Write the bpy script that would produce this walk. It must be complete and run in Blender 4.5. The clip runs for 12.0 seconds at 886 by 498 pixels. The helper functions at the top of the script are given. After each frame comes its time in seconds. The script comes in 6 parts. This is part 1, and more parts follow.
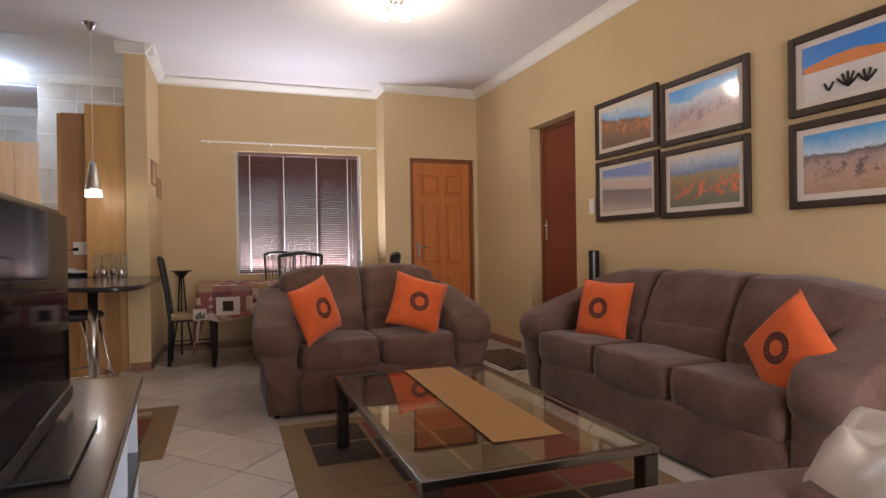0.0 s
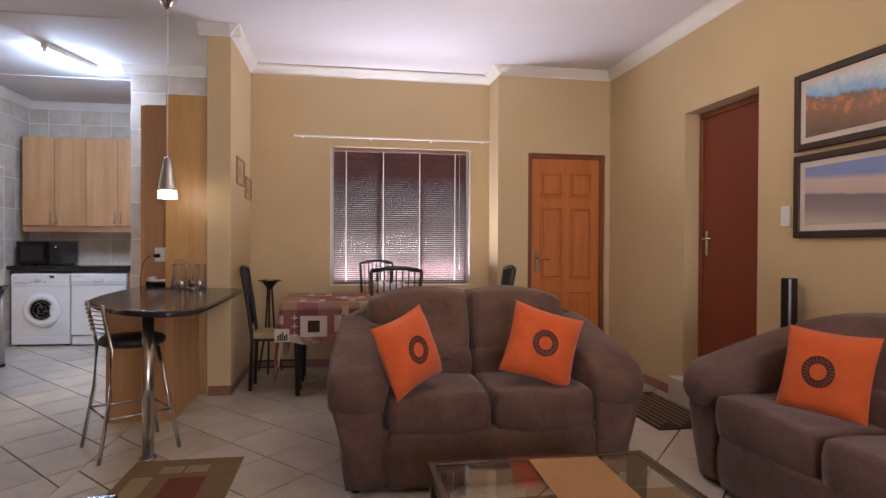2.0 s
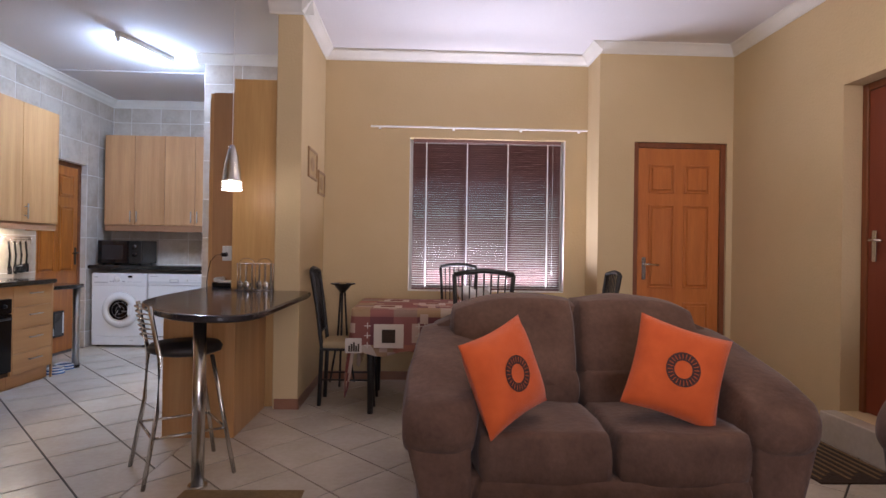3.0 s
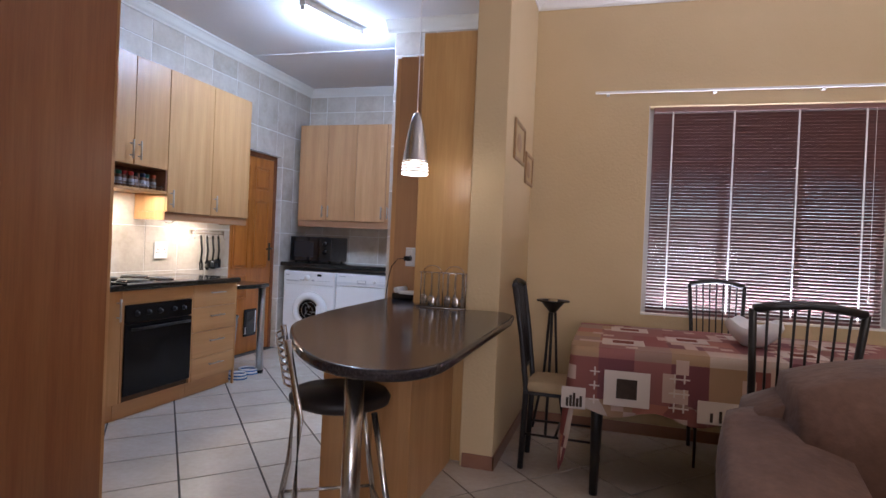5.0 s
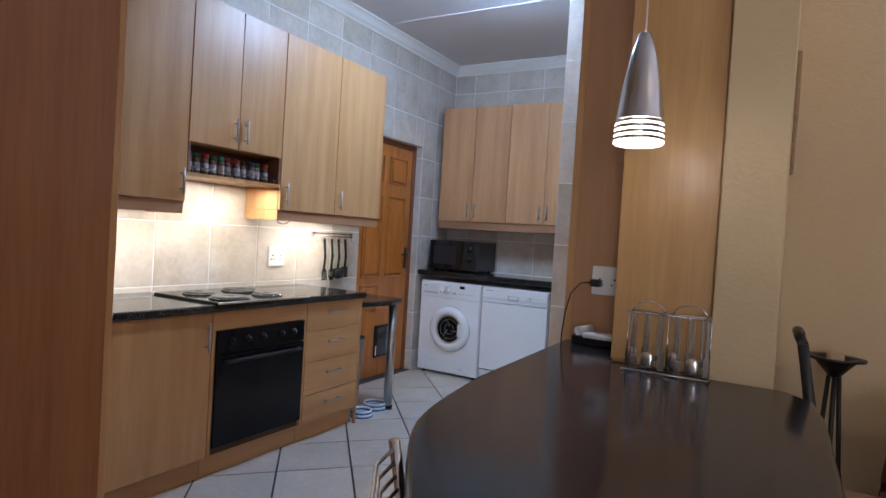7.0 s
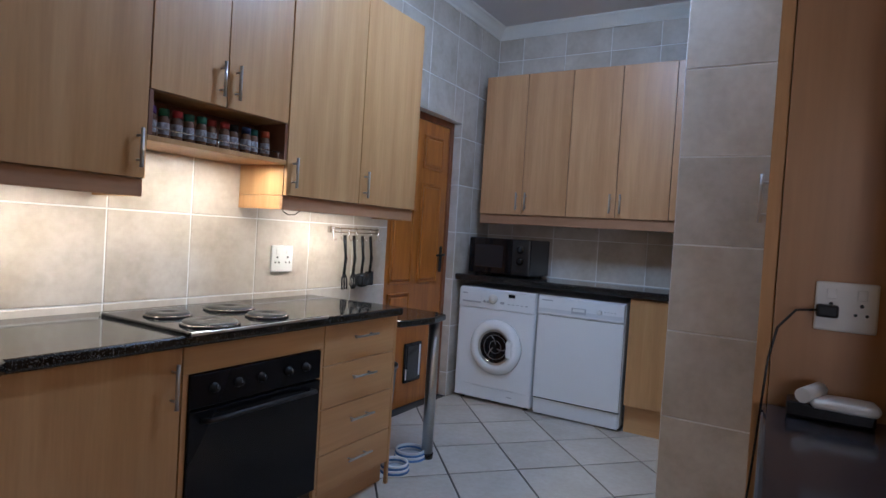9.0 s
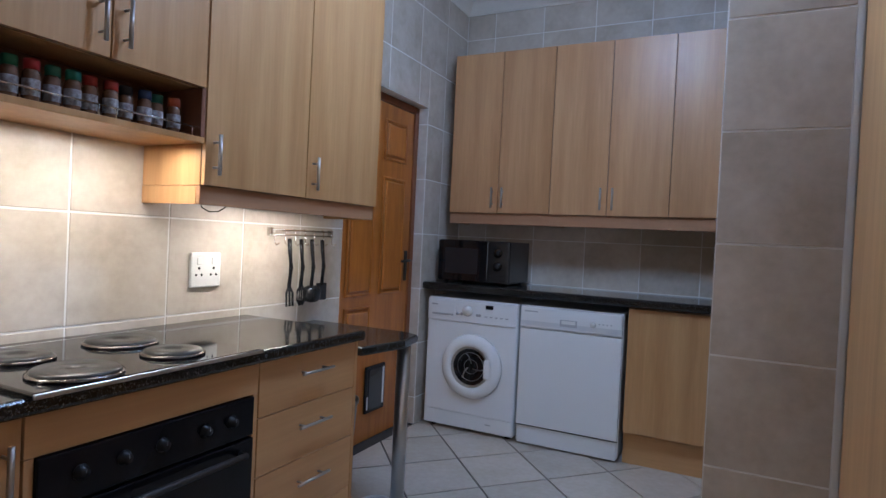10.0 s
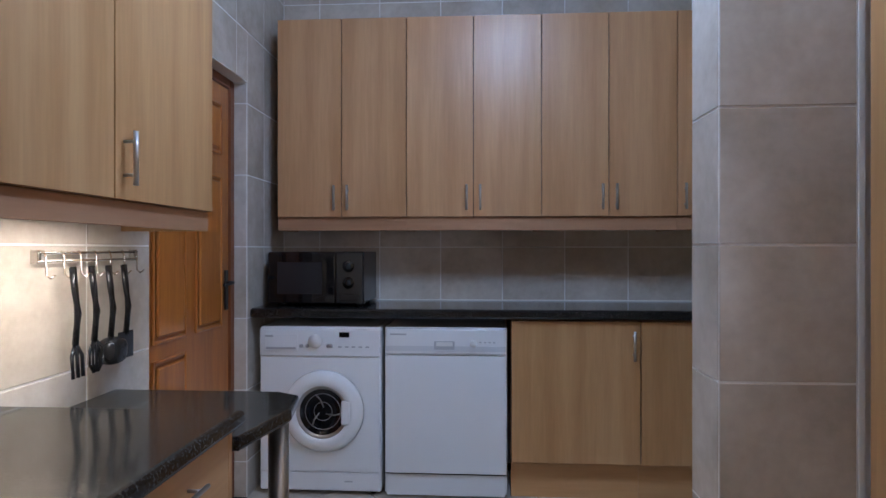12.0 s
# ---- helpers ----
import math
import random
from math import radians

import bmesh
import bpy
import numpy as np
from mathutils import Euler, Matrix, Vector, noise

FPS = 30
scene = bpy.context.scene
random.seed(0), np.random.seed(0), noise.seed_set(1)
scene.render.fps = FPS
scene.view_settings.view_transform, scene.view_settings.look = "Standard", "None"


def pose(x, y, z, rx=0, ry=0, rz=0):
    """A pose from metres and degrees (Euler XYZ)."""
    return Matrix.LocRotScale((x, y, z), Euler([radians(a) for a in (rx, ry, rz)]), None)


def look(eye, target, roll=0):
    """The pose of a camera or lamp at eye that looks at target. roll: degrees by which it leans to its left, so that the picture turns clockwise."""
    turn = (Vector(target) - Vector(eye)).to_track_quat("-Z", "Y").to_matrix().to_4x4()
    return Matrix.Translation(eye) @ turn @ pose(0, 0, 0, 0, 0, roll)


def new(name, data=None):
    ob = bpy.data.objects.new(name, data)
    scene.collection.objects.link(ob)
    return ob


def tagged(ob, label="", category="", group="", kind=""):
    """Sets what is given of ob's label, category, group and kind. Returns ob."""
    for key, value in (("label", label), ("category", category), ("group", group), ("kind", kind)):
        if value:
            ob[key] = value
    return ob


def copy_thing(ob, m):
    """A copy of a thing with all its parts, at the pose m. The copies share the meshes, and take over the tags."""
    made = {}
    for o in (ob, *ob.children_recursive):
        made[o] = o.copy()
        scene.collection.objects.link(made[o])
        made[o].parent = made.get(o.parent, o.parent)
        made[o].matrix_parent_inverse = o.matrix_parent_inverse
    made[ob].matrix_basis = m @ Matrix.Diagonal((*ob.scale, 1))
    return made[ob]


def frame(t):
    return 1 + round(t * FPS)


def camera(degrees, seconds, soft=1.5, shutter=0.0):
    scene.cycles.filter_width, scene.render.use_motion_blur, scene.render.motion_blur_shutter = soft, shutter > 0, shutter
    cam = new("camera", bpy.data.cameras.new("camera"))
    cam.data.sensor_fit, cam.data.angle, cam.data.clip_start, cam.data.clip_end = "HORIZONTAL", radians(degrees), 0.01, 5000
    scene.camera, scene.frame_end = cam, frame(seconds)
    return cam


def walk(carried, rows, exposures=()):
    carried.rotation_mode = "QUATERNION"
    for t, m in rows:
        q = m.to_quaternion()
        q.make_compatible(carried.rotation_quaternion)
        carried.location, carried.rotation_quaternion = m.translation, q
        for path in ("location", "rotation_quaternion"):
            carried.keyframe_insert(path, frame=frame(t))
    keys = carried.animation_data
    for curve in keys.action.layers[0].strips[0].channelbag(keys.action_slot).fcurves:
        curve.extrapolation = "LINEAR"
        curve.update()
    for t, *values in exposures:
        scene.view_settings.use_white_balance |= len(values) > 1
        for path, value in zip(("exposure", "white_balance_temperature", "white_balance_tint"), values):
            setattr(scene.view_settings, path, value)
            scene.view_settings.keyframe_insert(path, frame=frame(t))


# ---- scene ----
cam = camera(74.0, 12.0)
PATH = [
    (0, (0.439, 1.31, 1.077), (1.122, 3.19, 1.064), -0.9),
    (0.5, (0.521, 1.504, 1.099), (1.15, 3.403, 1.086), -0.7),
    (1, (0.579, 1.75, 1.136), (1.136, 3.671, 1.122), -0.4),
    (1.5, (0.618, 2.018, 1.172), (1.08, 3.964, 1.159), -0.1),
    (2, (0.646, 2.304, 1.202), (0.978, 4.276, 1.184), 0.3),
    (2.5, (0.626, 2.625, 1.147), (0.84, 4.613, 1.151), 0.6),
    (3, (0.634, 2.921, 1.146), (0.706, 4.919, 1.152), 0.9),
    (3.2, (0.628, 3.021, 1.189), (0.645, 5.021, 1.179), 1.1),
    (4.8, (0.445, 4.002, 1.168), (-0.081, 5.932, 1.159), 2.1),
    (5, (0.347, 4.085, 1.189), (-0.218, 6.003, 1.172), 2.5),
    (5.5, (0.23, 4.363, 1.205), (-0.481, 6.232, 1.178), 3.0),
    (6, (0.096, 4.651, 1.221), (-0.735, 6.469, 1.186), 3.2),
    (6.5, (-0.059, 4.916, 1.229), (-0.99, 6.686, 1.192), 3.4),
    (7, (-0.233, 5.126, 1.24), (-1.235, 6.857, 1.197), 3.5),
    (7.5, (-0.415, 5.332, 1.243), (-1.459, 7.037, 1.2), 3.4),
    (9.3, (-1.069, 5.992, 1.199), (-2.083, 7.715, 1.144), 3.7),
    (9.5, (-1.15, 6.104, 1.191), (-2.133, 7.846, 1.148), 3.3),
    (10, (-1.316, 6.331, 1.2), (-2.21, 8.12, 1.169), 2.8),
    (10.5, (-1.466, 6.535, 1.207), (-2.218, 8.388, 1.187), 2.1),
    (11, (-1.628, 6.716, 1.215), (-2.222, 8.626, 1.198), 1.5),
    (11.5, (-1.805, 6.801, 1.215), (-2.194, 8.763, 1.209), 0.8),
    (12, (-1.992, 6.833, 1.22), (-2.115, 8.83, 1.22), 0.0),
]
walk(cam, [(t, look(eye, target, roll)) for t, eye, target, roll in PATH],
     [(0, 0.40, 6150, 12), (0.5, 0.48, 6150, 14), (1.5, 0.42, 6150, 17), (2.5, 0.40, 5950, 18), (5, 0.34, 5600, 17), (7.5, 0.10, 5300, 11), (9.5, -0.30, 5230, 12), (12, -0.18, 5300, 14)])

# ---- sizes of the place ----
CEIL = 2.90
X_E = 3.24          # east wall of the living room
Y_N = 8.14          # window wall
Y_B = 7.78          # front door wall
X_D = -0.235         # wall between dining corner and kitchen
X_KW = -3.13        # kitchen's west wall
Y_KN = 10.20        # kitchen's north wall
Y_S = -0.6          # wall behind the start
Y_C = 8.38          # tiled wall behind the tall cupboards
TILE = 0.3525

# ---- light ----
world = bpy.data.worlds.new("world")
scene.world = world
world.use_nodes = True
wn = world.node_tree
sky = wn.nodes.new("ShaderNodeTexSky")
sky.sky_type, sky.sun_disc = "NISHITA", False
sky.sun_elevation, sky.sun_rotation = radians(50), radians(200)
bgn = wn.nodes["Background"]
bgn.inputs["Strength"].default_value = 0.15
wn.links.new(sky.outputs[0], bgn.inputs["Color"])


def lamp(name, kind, energy, color, m, size=None, size_y=None, label=""):
    data = bpy.data.lights.new(name, kind)
    data.energy, data.color = energy, color
    if kind == "AREA":
        data.shape, data.size, data.size_y = "RECTANGLE", size, size_y or size
    elif kind == "POINT":
        data.shadow_soft_size = size or 0.03
    ob = new(name, data)
    ob.matrix_world = m
    return ob


sun_data = bpy.data.lights.new("sun", "SUN")
sun_data.energy, sun_data.angle, sun_data.color = 5.0, radians(0.5), (1, 0.95, 0.88)
sun = new("sun", sun_data)
sun.matrix_world = look((-3, -10, 14), (0, 0, 0))
lamp("patio_door_light", "AREA", 84, (1.0, 0.915, 0.93), look((1.6, Y_S + 0.03, 1.25), (1.6, 3, 2.3)), 2.2, 1.9)
lamp("window_light", "AREA", 22, (0.96, 0.92, 1.0), look((1.21, Y_N + 0.014, 0.802), (1.21, Y_N - 0.9, 2.9)), 1.2, 0.025).data.spread = radians(120)
lamp("living_lamp_light", "POINT", 17.5, (1.0, 0.83, 0.62), pose(1.62, 5.47, 2.48), 0.06)
for k in (-0.22, 0.0, 0.22):
    lamp("tube_light", "POINT", 12, (0.60, 0.77, 1.0), pose(-1.82 + 0.25 * k, 8.30 + k, 2.79), 0.05)
lamp("tube_light_down", "AREA", 18, (0.60, 0.77, 1.0), pose(-1.80, 8.24, 2.815, 0, 0, -14), 0.06, 0.60)
lamp("pendant_light", "POINT", 13, (1.0, 0.90, 0.74), pose(-0.578, 6.70, 1.545), 0.025)
for y, z, p in ((8.15, 1.295, 6), (7.35, 1.455, 5.6), (6.72, 1.295, 5.8)):
    lamp("cupboard_light", "AREA", p, (1.0, 0.86, 0.64), look((-2.915, y, z), (-2.96, y, 0)), 0.5, 0.05)

# ---- materials ----
MATS = {}


def mat(name, color, rough=0.5, metal=0.0, noise_scale=0, amount=0.0, bump=0.0, bump_scale=200, color2=None, stretch=(1, 1, 1),
        coat=0.0, rand=0.0, emit=0.0, emit_color=None, transmission=0.0, ior=1.45, alpha=1.0, fine=0.0, sheen=0.0, rough_var=0.0, ramp=(0.3, 0.7)):
    if name in MATS:
        return MATS[name]
    m = bpy.data.materials.new(name)
    m.use_nodes = True
    t, nd = m.node_tree, m.node_tree.nodes
    b = nd["Principled BSDF"]
    b.inputs["Base Color"].default_value = (*color, 1)
    b.inputs["Roughness"].default_value = rough
    b.inputs["Metallic"].default_value = metal
    b.inputs["IOR"].default_value = ior
    if coat:
        b.inputs["Coat Weight"].default_value = coat
        b.inputs["Coat Roughness"].default_value = 0.06
    if sheen:
        b.inputs["Sheen Weight"].default_value = sheen
        b.inputs["Sheen Roughness"].default_value = 0.4
    if transmission:
        b.inputs["Transmission Weight"].default_value = transmission
    if emit:
        b.inputs["Emission Color"].default_value = (*(emit_color or color), 1)
        b.inputs["Emission Strength"].default_value = emit
    co = nd.new("ShaderNodeTexCoord")
    last = None
    if noise_scale:
        mp = nd.new("ShaderNodeMapping")
        mp.inputs["Scale"].default_value = stretch
        t.links.new(co.outputs["Object"], mp.inputs["Vector"])
        info = nd.new("ShaderNodeObjectInfo")
        mul = nd.new("ShaderNodeVectorMath")
        mul.operation = "ADD"
        t.links.new(mp.outputs[0], mul.inputs[0])
        sc = nd.new("ShaderNodeMath")
        sc.operation = "MULTIPLY"
        sc.inputs[1].default_value = 37.0
        t.links.new(info.outputs["Random"], sc.inputs[0])
        t.links.new(sc.outputs[0], mul.inputs[1])
        n1 = nd.new("ShaderNodeTexNoise")
        n1.inputs["Scale"].default_value = noise_scale
        n1.inputs["Detail"].default_value = 6
        n1.inputs["Roughness"].default_value = 0.6
        t.links.new(mul.outputs[0], n1.inputs["Vector"])
        rp = nd.new("ShaderNodeValToRGB")
        rp.color_ramp.elements[0].position, rp.color_ramp.elements[1].position = ramp
        c2 = color2 or tuple(c * (1 - amount) for c in color)
        rp.color_ramp.elements[0].color, rp.color_ramp.elements[1].color = (*c2, 1), (*color, 1)
        t.links.new(n1.outputs["Fac"], rp.inputs[0])
        last = rp.outputs[0]
        if fine:
            n3 = nd.new("ShaderNodeTexNoise")
            n3.inputs["Scale"].default_value = noise_scale * 9
            n3.inputs["Detail"].default_value = 3
            t.links.new(mul.outputs[0], n3.inputs["Vector"])
            mx = nd.new("ShaderNodeMix")
            mx.data_type, mx.blend_type = "RGBA", "OVERLAY"
            mx.inputs[0].default_value = fine
            t.links.new(last, mx.inputs[6])
            t.links.new(n3.outputs["Fac"], mx.inputs[7])
            last = mx.outputs[2]
        if rand:
            hv = nd.new("ShaderNodeHueSaturation")
            mr = nd.new("ShaderNodeMapRange")
            mr.inputs["To Min"].default_value, mr.inputs["To Max"].default_value = 1 - rand, 1 + rand
            t.links.new(info.outputs["Random"], mr.inputs["Value"])
            t.links.new(mr.outputs[0], hv.inputs["Value"])
            t.links.new(last, hv.inputs["Color"])
            last = hv.outputs[0]
        t.links.new(last, b.inputs["Base Color"])
        if rough_var:
            rr = nd.new("ShaderNodeMapRange")
            rr.inputs["To Min"].default_value, rr.inputs["To Max"].default_value = rough - rough_var, rough + rough_var
            t.links.new(n1.outputs["Fac"], rr.inputs["Value"])
            t.links.new(rr.outputs[0], b.inputs["Roughness"])
    if bump:
        n2 = nd.new("ShaderNodeTexNoise")
        n2.inputs["Scale"].default_value = bump_scale
        n2.inputs["Detail"].default_value = 4
        t.links.new(co.outputs["Object"], n2.inputs["Vector"])
        bp = nd.new("ShaderNodeBump")
        bp.inputs["Strength"].default_value = bump
        bp.inputs["Distance"].default_value = 0.01
        t.links.new(n2.outputs["Fac"], bp.inputs["Height"])
        t.links.new(bp.outputs[0], b.inputs["Normal"])
    MATS[name] = m
    return m


PAINT = mat("wall_paint", (0.60, 0.462, 0.262), 0.75, noise_scale=1.3, color2=(0.56, 0.425, 0.235), bump=0.25, bump_scale=60)
CEILING = mat("ceiling_paint", (0.74, 0.72, 0.73), 0.8, noise_scale=0.8, color2=(0.70, 0.68, 0.69), bump=0.15, bump_scale=40)
CORNICE = mat("cornice_plaster", (0.80, 0.78, 0.72), 0.6, noise_scale=3, amount=0.08)
FLOORT = mat("floor_tile", (0.56, 0.505, 0.44), 0.22, noise_scale=4, color2=(0.50, 0.44, 0.36), rand=0.06, fine=0.12, rough_var=0.08)
GROUT = mat("floor_grout", (0.055, 0.045, 0.038), 0.9, noise_scale=6, amount=0.3)
WTILE = mat("wall_tile", (0.60, 0.54, 0.465), 0.26, noise_scale=3.4, color2=(0.46, 0.395, 0.315), rand=0.05, fine=0.14, ramp=(0.34, 0.62), bump=0.02, bump_scale=12)
WGROUT = mat("wall_grout", (0.80, 0.78, 0.75), 0.85, noise_scale=6, amount=0.1)
OAK = mat("cabinet_laminate", (0.56, 0.325, 0.142), 0.36, noise_scale=1.6, color2=(0.44, 0.232, 0.088), stretch=(7, 7, 0.45), fine=0.12, rand=0.04, ramp=(0.36, 0.66))
OAKH = mat("cabinet_laminate_long", (0.56, 0.325, 0.142), 0.36, noise_scale=1.6, color2=(0.44, 0.232, 0.088), stretch=(0.3, 0.3, 5), fine=0.10)
# Same wood as OAK, yellowed and brightened in colour for the pendant's light
OAK_LIT = mat("bar_laminate_lit", (0.58, 0.355, 0.135), 0.36, noise_scale=1.6, color2=(0.48, 0.27, 0.092), stretch=(7, 7, 0.45), fine=0.12)
OAKW = mat("warm_cabinet_laminate", (0.56, 0.315, 0.148), 0.36, noise_scale=1.6, color2=(0.44, 0.228, 0.096), stretch=(7, 7, 0.45), fine=0.12, rand=0.04, ramp=(0.36, 0.66))
EDGE = mat("cabinet_edge", (0.36, 0.22, 0.105), 0.5, noise_scale=8, amount=0.2)
PINE = mat("door_pine", (0.55, 0.185, 0.040), 0.36, noise_scale=1.8, color2=(0.42, 0.125, 0.026), stretch=(8, 8, 0.7), coat=0.3, fine=0.15)
PINEK = mat("kitchen_door_pine", (0.50, 0.172, 0.024), 0.34, noise_scale=2.6, color2=(0.33, 0.100, 0.014), stretch=(8, 8, 0.7), coat=0.3, fine=0.15)
REDWOOD = mat("red_wood", (0.21, 0.040, 0.016), 0.42, noise_scale=1.6, color2=(0.175, 0.032, 0.012), stretch=(6, 6, 0.5), coat=0.1, fine=0.1)
FRAMEW = mat("door_frame_wood", (0.24, 0.075, 0.025), 0.4, noise_scale=3, amount=0.35, stretch=(10, 10, 1))
GRANITE = mat("granite", (0.15, 0.14, 0.12), 0.10, noise_scale=190, color2=(0.009, 0.009, 0.009), ramp=(0.54, 0.69))
GRANITE2 = mat("bar_granite", (0.050, 0.043, 0.045), 0.13, noise_scale=150, color2=(0.021, 0.018, 0.020), ramp=(0.45, 0.72), ior=1.38)
# Same suede as the sofa's; the loveseat's dimmer, warmer light is in the colour
SUEDE_SHADE = mat("loveseat_suede_shaded", (0.150, 0.084, 0.056), 0.9, noise_scale=5.5, color2=(0.080, 0.041, 0.027), bump=0.30, bump_scale=38, sheen=0.14, fine=0.25)
SUEDE = mat("sofa_suede", (0.160, 0.094, 0.074), 0.9, noise_scale=5.5, color2=(0.095, 0.050, 0.037), bump=0.30, bump_scale=38, sheen=0.20, fine=0.25)
ORANGE = mat("orange_cloth", (0.74, 0.135, 0.025), 0.85, noise_scale=14, color2=(0.64, 0.105, 0.018), bump=0.4, bump_scale=500, sheen=0.2)
CHROME = mat("brushed_chrome", (0.62, 0.60, 0.57), 0.24, 1.0, noise_scale=60, amount=0.1)
DARKST = mat("dark_steel", (0.16, 0.145, 0.135), 0.22, 1.0, noise_scale=40, amount=0.2)
STEEL = mat("satin_steel", (0.50, 0.48, 0.45), 0.34, 1.0)
BLACKM = mat("black_metal", (0.018, 0.015, 0.014), 0.42, noise_scale=30, amount=0.3)
BLACKP = mat("black_plastic", (0.012, 0.012, 0.013), 0.25)
BLACKG = mat("black_glass", (0.006, 0.006, 0.007), 0.05)
WHITEP = mat("white_enamel", (0.78, 0.79, 0.80), 0.25, noise_scale=2, amount=0.03)
WHITED = mat("white_plastic", (0.74, 0.74, 0.72), 0.4)
GREYP = mat("grey_plastic", (0.42, 0.43, 0.45), 0.4)
BLIND = mat("blind_wood", (0.19, 0.090, 0.078), 0.45, noise_scale=5, amount=0.3, stretch=(1, 20, 20), rand=0.05)
CORD = mat("cord", (0.80, 0.77, 0.74), 0.8)
DARKW = mat("dark_furniture_wood", (0.030, 0.021, 0.017), 0.22, noise_scale=4, amount=0.35, stretch=(1, 12, 12), coat=0.3)
PALEB = mat("pale_laminate", (0.55, 0.60, 0.66), 0.35)
FRAMED = mat("picture_frame_wood", (0.045, 0.022, 0.012), 0.55, noise_scale=20, amount=0.4)
MATB = mat("picture_mount", (0.66, 0.58, 0.50), 0.8)
GLASS = mat("clear_glass", (0.96, 0.98, 0.97), 0.0, transmission=1.0, ior=1.45)
BEIGE = mat("beige_cushion", (0.50, 0.37, 0.20), 0.85, noise_scale=20, amount=0.12, bump=0.3, bump_scale=300)
RUNNER = mat("table_runner", (0.42, 0.23, 0.085), 0.85, noise_scale=30, color2=(0.36, 0.185, 0.065), stretch=(1, 8, 1), bump=0.5, bump_scale=300)
SILVER = mat("silver_satin", (0.74, 0.70, 0.66), 0.35, 0.25, noise_scale=7, amount=0.2)
BULB = mat("lit_bulb", (1, 0.9, 0.75), 0.4, emit=14, emit_color=(1, 0.84, 0.6))
TUBEG = mat("lit_tube", (0.9, 0.95, 1), 0.4, emit=9, emit_color=(0.75, 0.88, 1.0))
WARMG = mat("lit_strip", (1, 0.9, 0.7), 0.4, emit=9, emit_color=(1, 0.86, 0.62))
PENDG = mat("lit_pendant", (1, 0.95, 0.85), 0.4, emit=3, emit_color=(1, 0.94, 0.84))
WINF = mat("window_frame_paint", (0.66, 0.63, 0.58), 0.45)
CLAYS = mat("skirting_tile", (0.30, 0.145, 0.085), 0.35, noise_scale=6, amount=0.2, rand=0.08)


# ---- mesh helpers ----
def add_box(bm, lo, hi, bevel=0.0, seg=1):
    """Adds one box to bm, with edges rounded by bevel."""
    tmp = bmesh.new()
    bmesh.ops.create_cube(tmp, size=1)
    s = [hi[i] - lo[i] for i in range(3)]
    c = [(hi[i] + lo[i]) / 2 for i in range(3)]
    for v in tmp.verts:
        v.co = Vector((v.co[i] * s[i] + c[i] for i in range(3)))
    if bevel:
        bmesh.ops.bevel(tmp, geom=tmp.edges[:], offset=min(bevel, min(map(abs, s)) * 0.45), segments=seg, affect="EDGES", profile=0.5)
    join(bm, tmp)


def join(bm, tmp, m=None):
    me = bpy.data.meshes.new("tmp")
    if m is not None:
        tmp.transform(m)
    tmp.to_mesh(me)
    tmp.free()
    bm.from_mesh(me)
    bpy.data.meshes.remove(me)


def box(lo, hi, bevel=0.0, seg=1):
    bm = bmesh.new()
    add_box(bm, lo, hi, bevel, seg)
    return bm


def add_cyl(bm, a, b, r1, r2=None, seg=16):
    a, b = Vector(a), Vector(b)
    tmp = bmesh.new()
    bmesh.ops.create_cone(tmp, cap_ends=True, segments=seg, radius1=r1, radius2=r1 if r2 is None else r2, depth=(b - a).length)
    for f in tmp.faces:
        f.smooth = len(f.verts) == 4
    q = (b - a).to_track_quat("Z", "Y").to_matrix().to_4x4()
    join(bm, tmp, Matrix.Translation((a + b) / 2) @ q)


def cyl(a, b, r1, r2=None, seg=16):
    bm = bmesh.new()
    add_cyl(bm, a, b, r1, r2, seg)
    return bm


def add_tube(bm, pts, r, seg=8, close=False):
    """A round tube along points."""
    pts = [Vector(p) for p in pts]
    n = len(pts)
    rings = []
    up = Vector((0, 0, 1))
    for i, p in enumerate(pts):
        d = (pts[(i + 1) % n] - pts[i - 1]) if (close or 0 < i < n - 1) else (pts[1] - pts[0] if i == 0 else pts[-1] - pts[-2])
        d.normalize()
        side = d.cross(up)
        if side.length < 0.05:
            side = d.cross(Vector((0, 1, 0.01)))
        side.normalize()
        u2 = side.cross(d).normalized()
        rings.append([bm.verts.new(p + (side * math.cos(a) + u2 * math.sin(a)) * r) for a in [2 * math.pi * k / seg for k in range(seg)]])
    for i in range(n if close else n - 1):
        a, b = rings[i], rings[(i + 1) % n]
        for k in range(seg):
            f = bm.faces.new((a[k], a[(k + 1) % seg], b[(k + 1) % seg], b[k]))
            f.smooth = True
    if not close:
        bm.faces.new(rings[0][::-1])
        bm.faces.new(rings[-1])


def tube(pts, r, seg=8, close=False):
    bm = bmesh.new()
    add_tube(bm, pts, r, seg, close)
    bmesh.ops.recalc_face_normals(bm, faces=bm.faces[:])
    return bm


def lathe(profile, seg=24, origin=(0, 0, 0)):
    """A turned body: (radius, height) pairs round the z axis."""
    bm = bmesh.new()
    rings = []
    for r, z in profile:
        rings.append([bm.verts.new((origin[0] + max(r, 1e-4) * math.cos(2 * math.pi * k / seg), origin[1] + max(r, 1e-4) * math.sin(2 * math.pi * k / seg), origin[2] + z)) for k in range(seg)])
    for a, b in zip(rings, rings[1:]):
        for k in range(seg):
            bm.faces.new((a[k], a[(k + 1) % seg], b[(k + 1) % seg], b[k])).smooth = True
    bmesh.ops.remove_doubles(bm, verts=bm.verts[:], dist=0.0003)
    bmesh.ops.recalc_face_normals(bm, faces=bm.faces[:])
    return bm


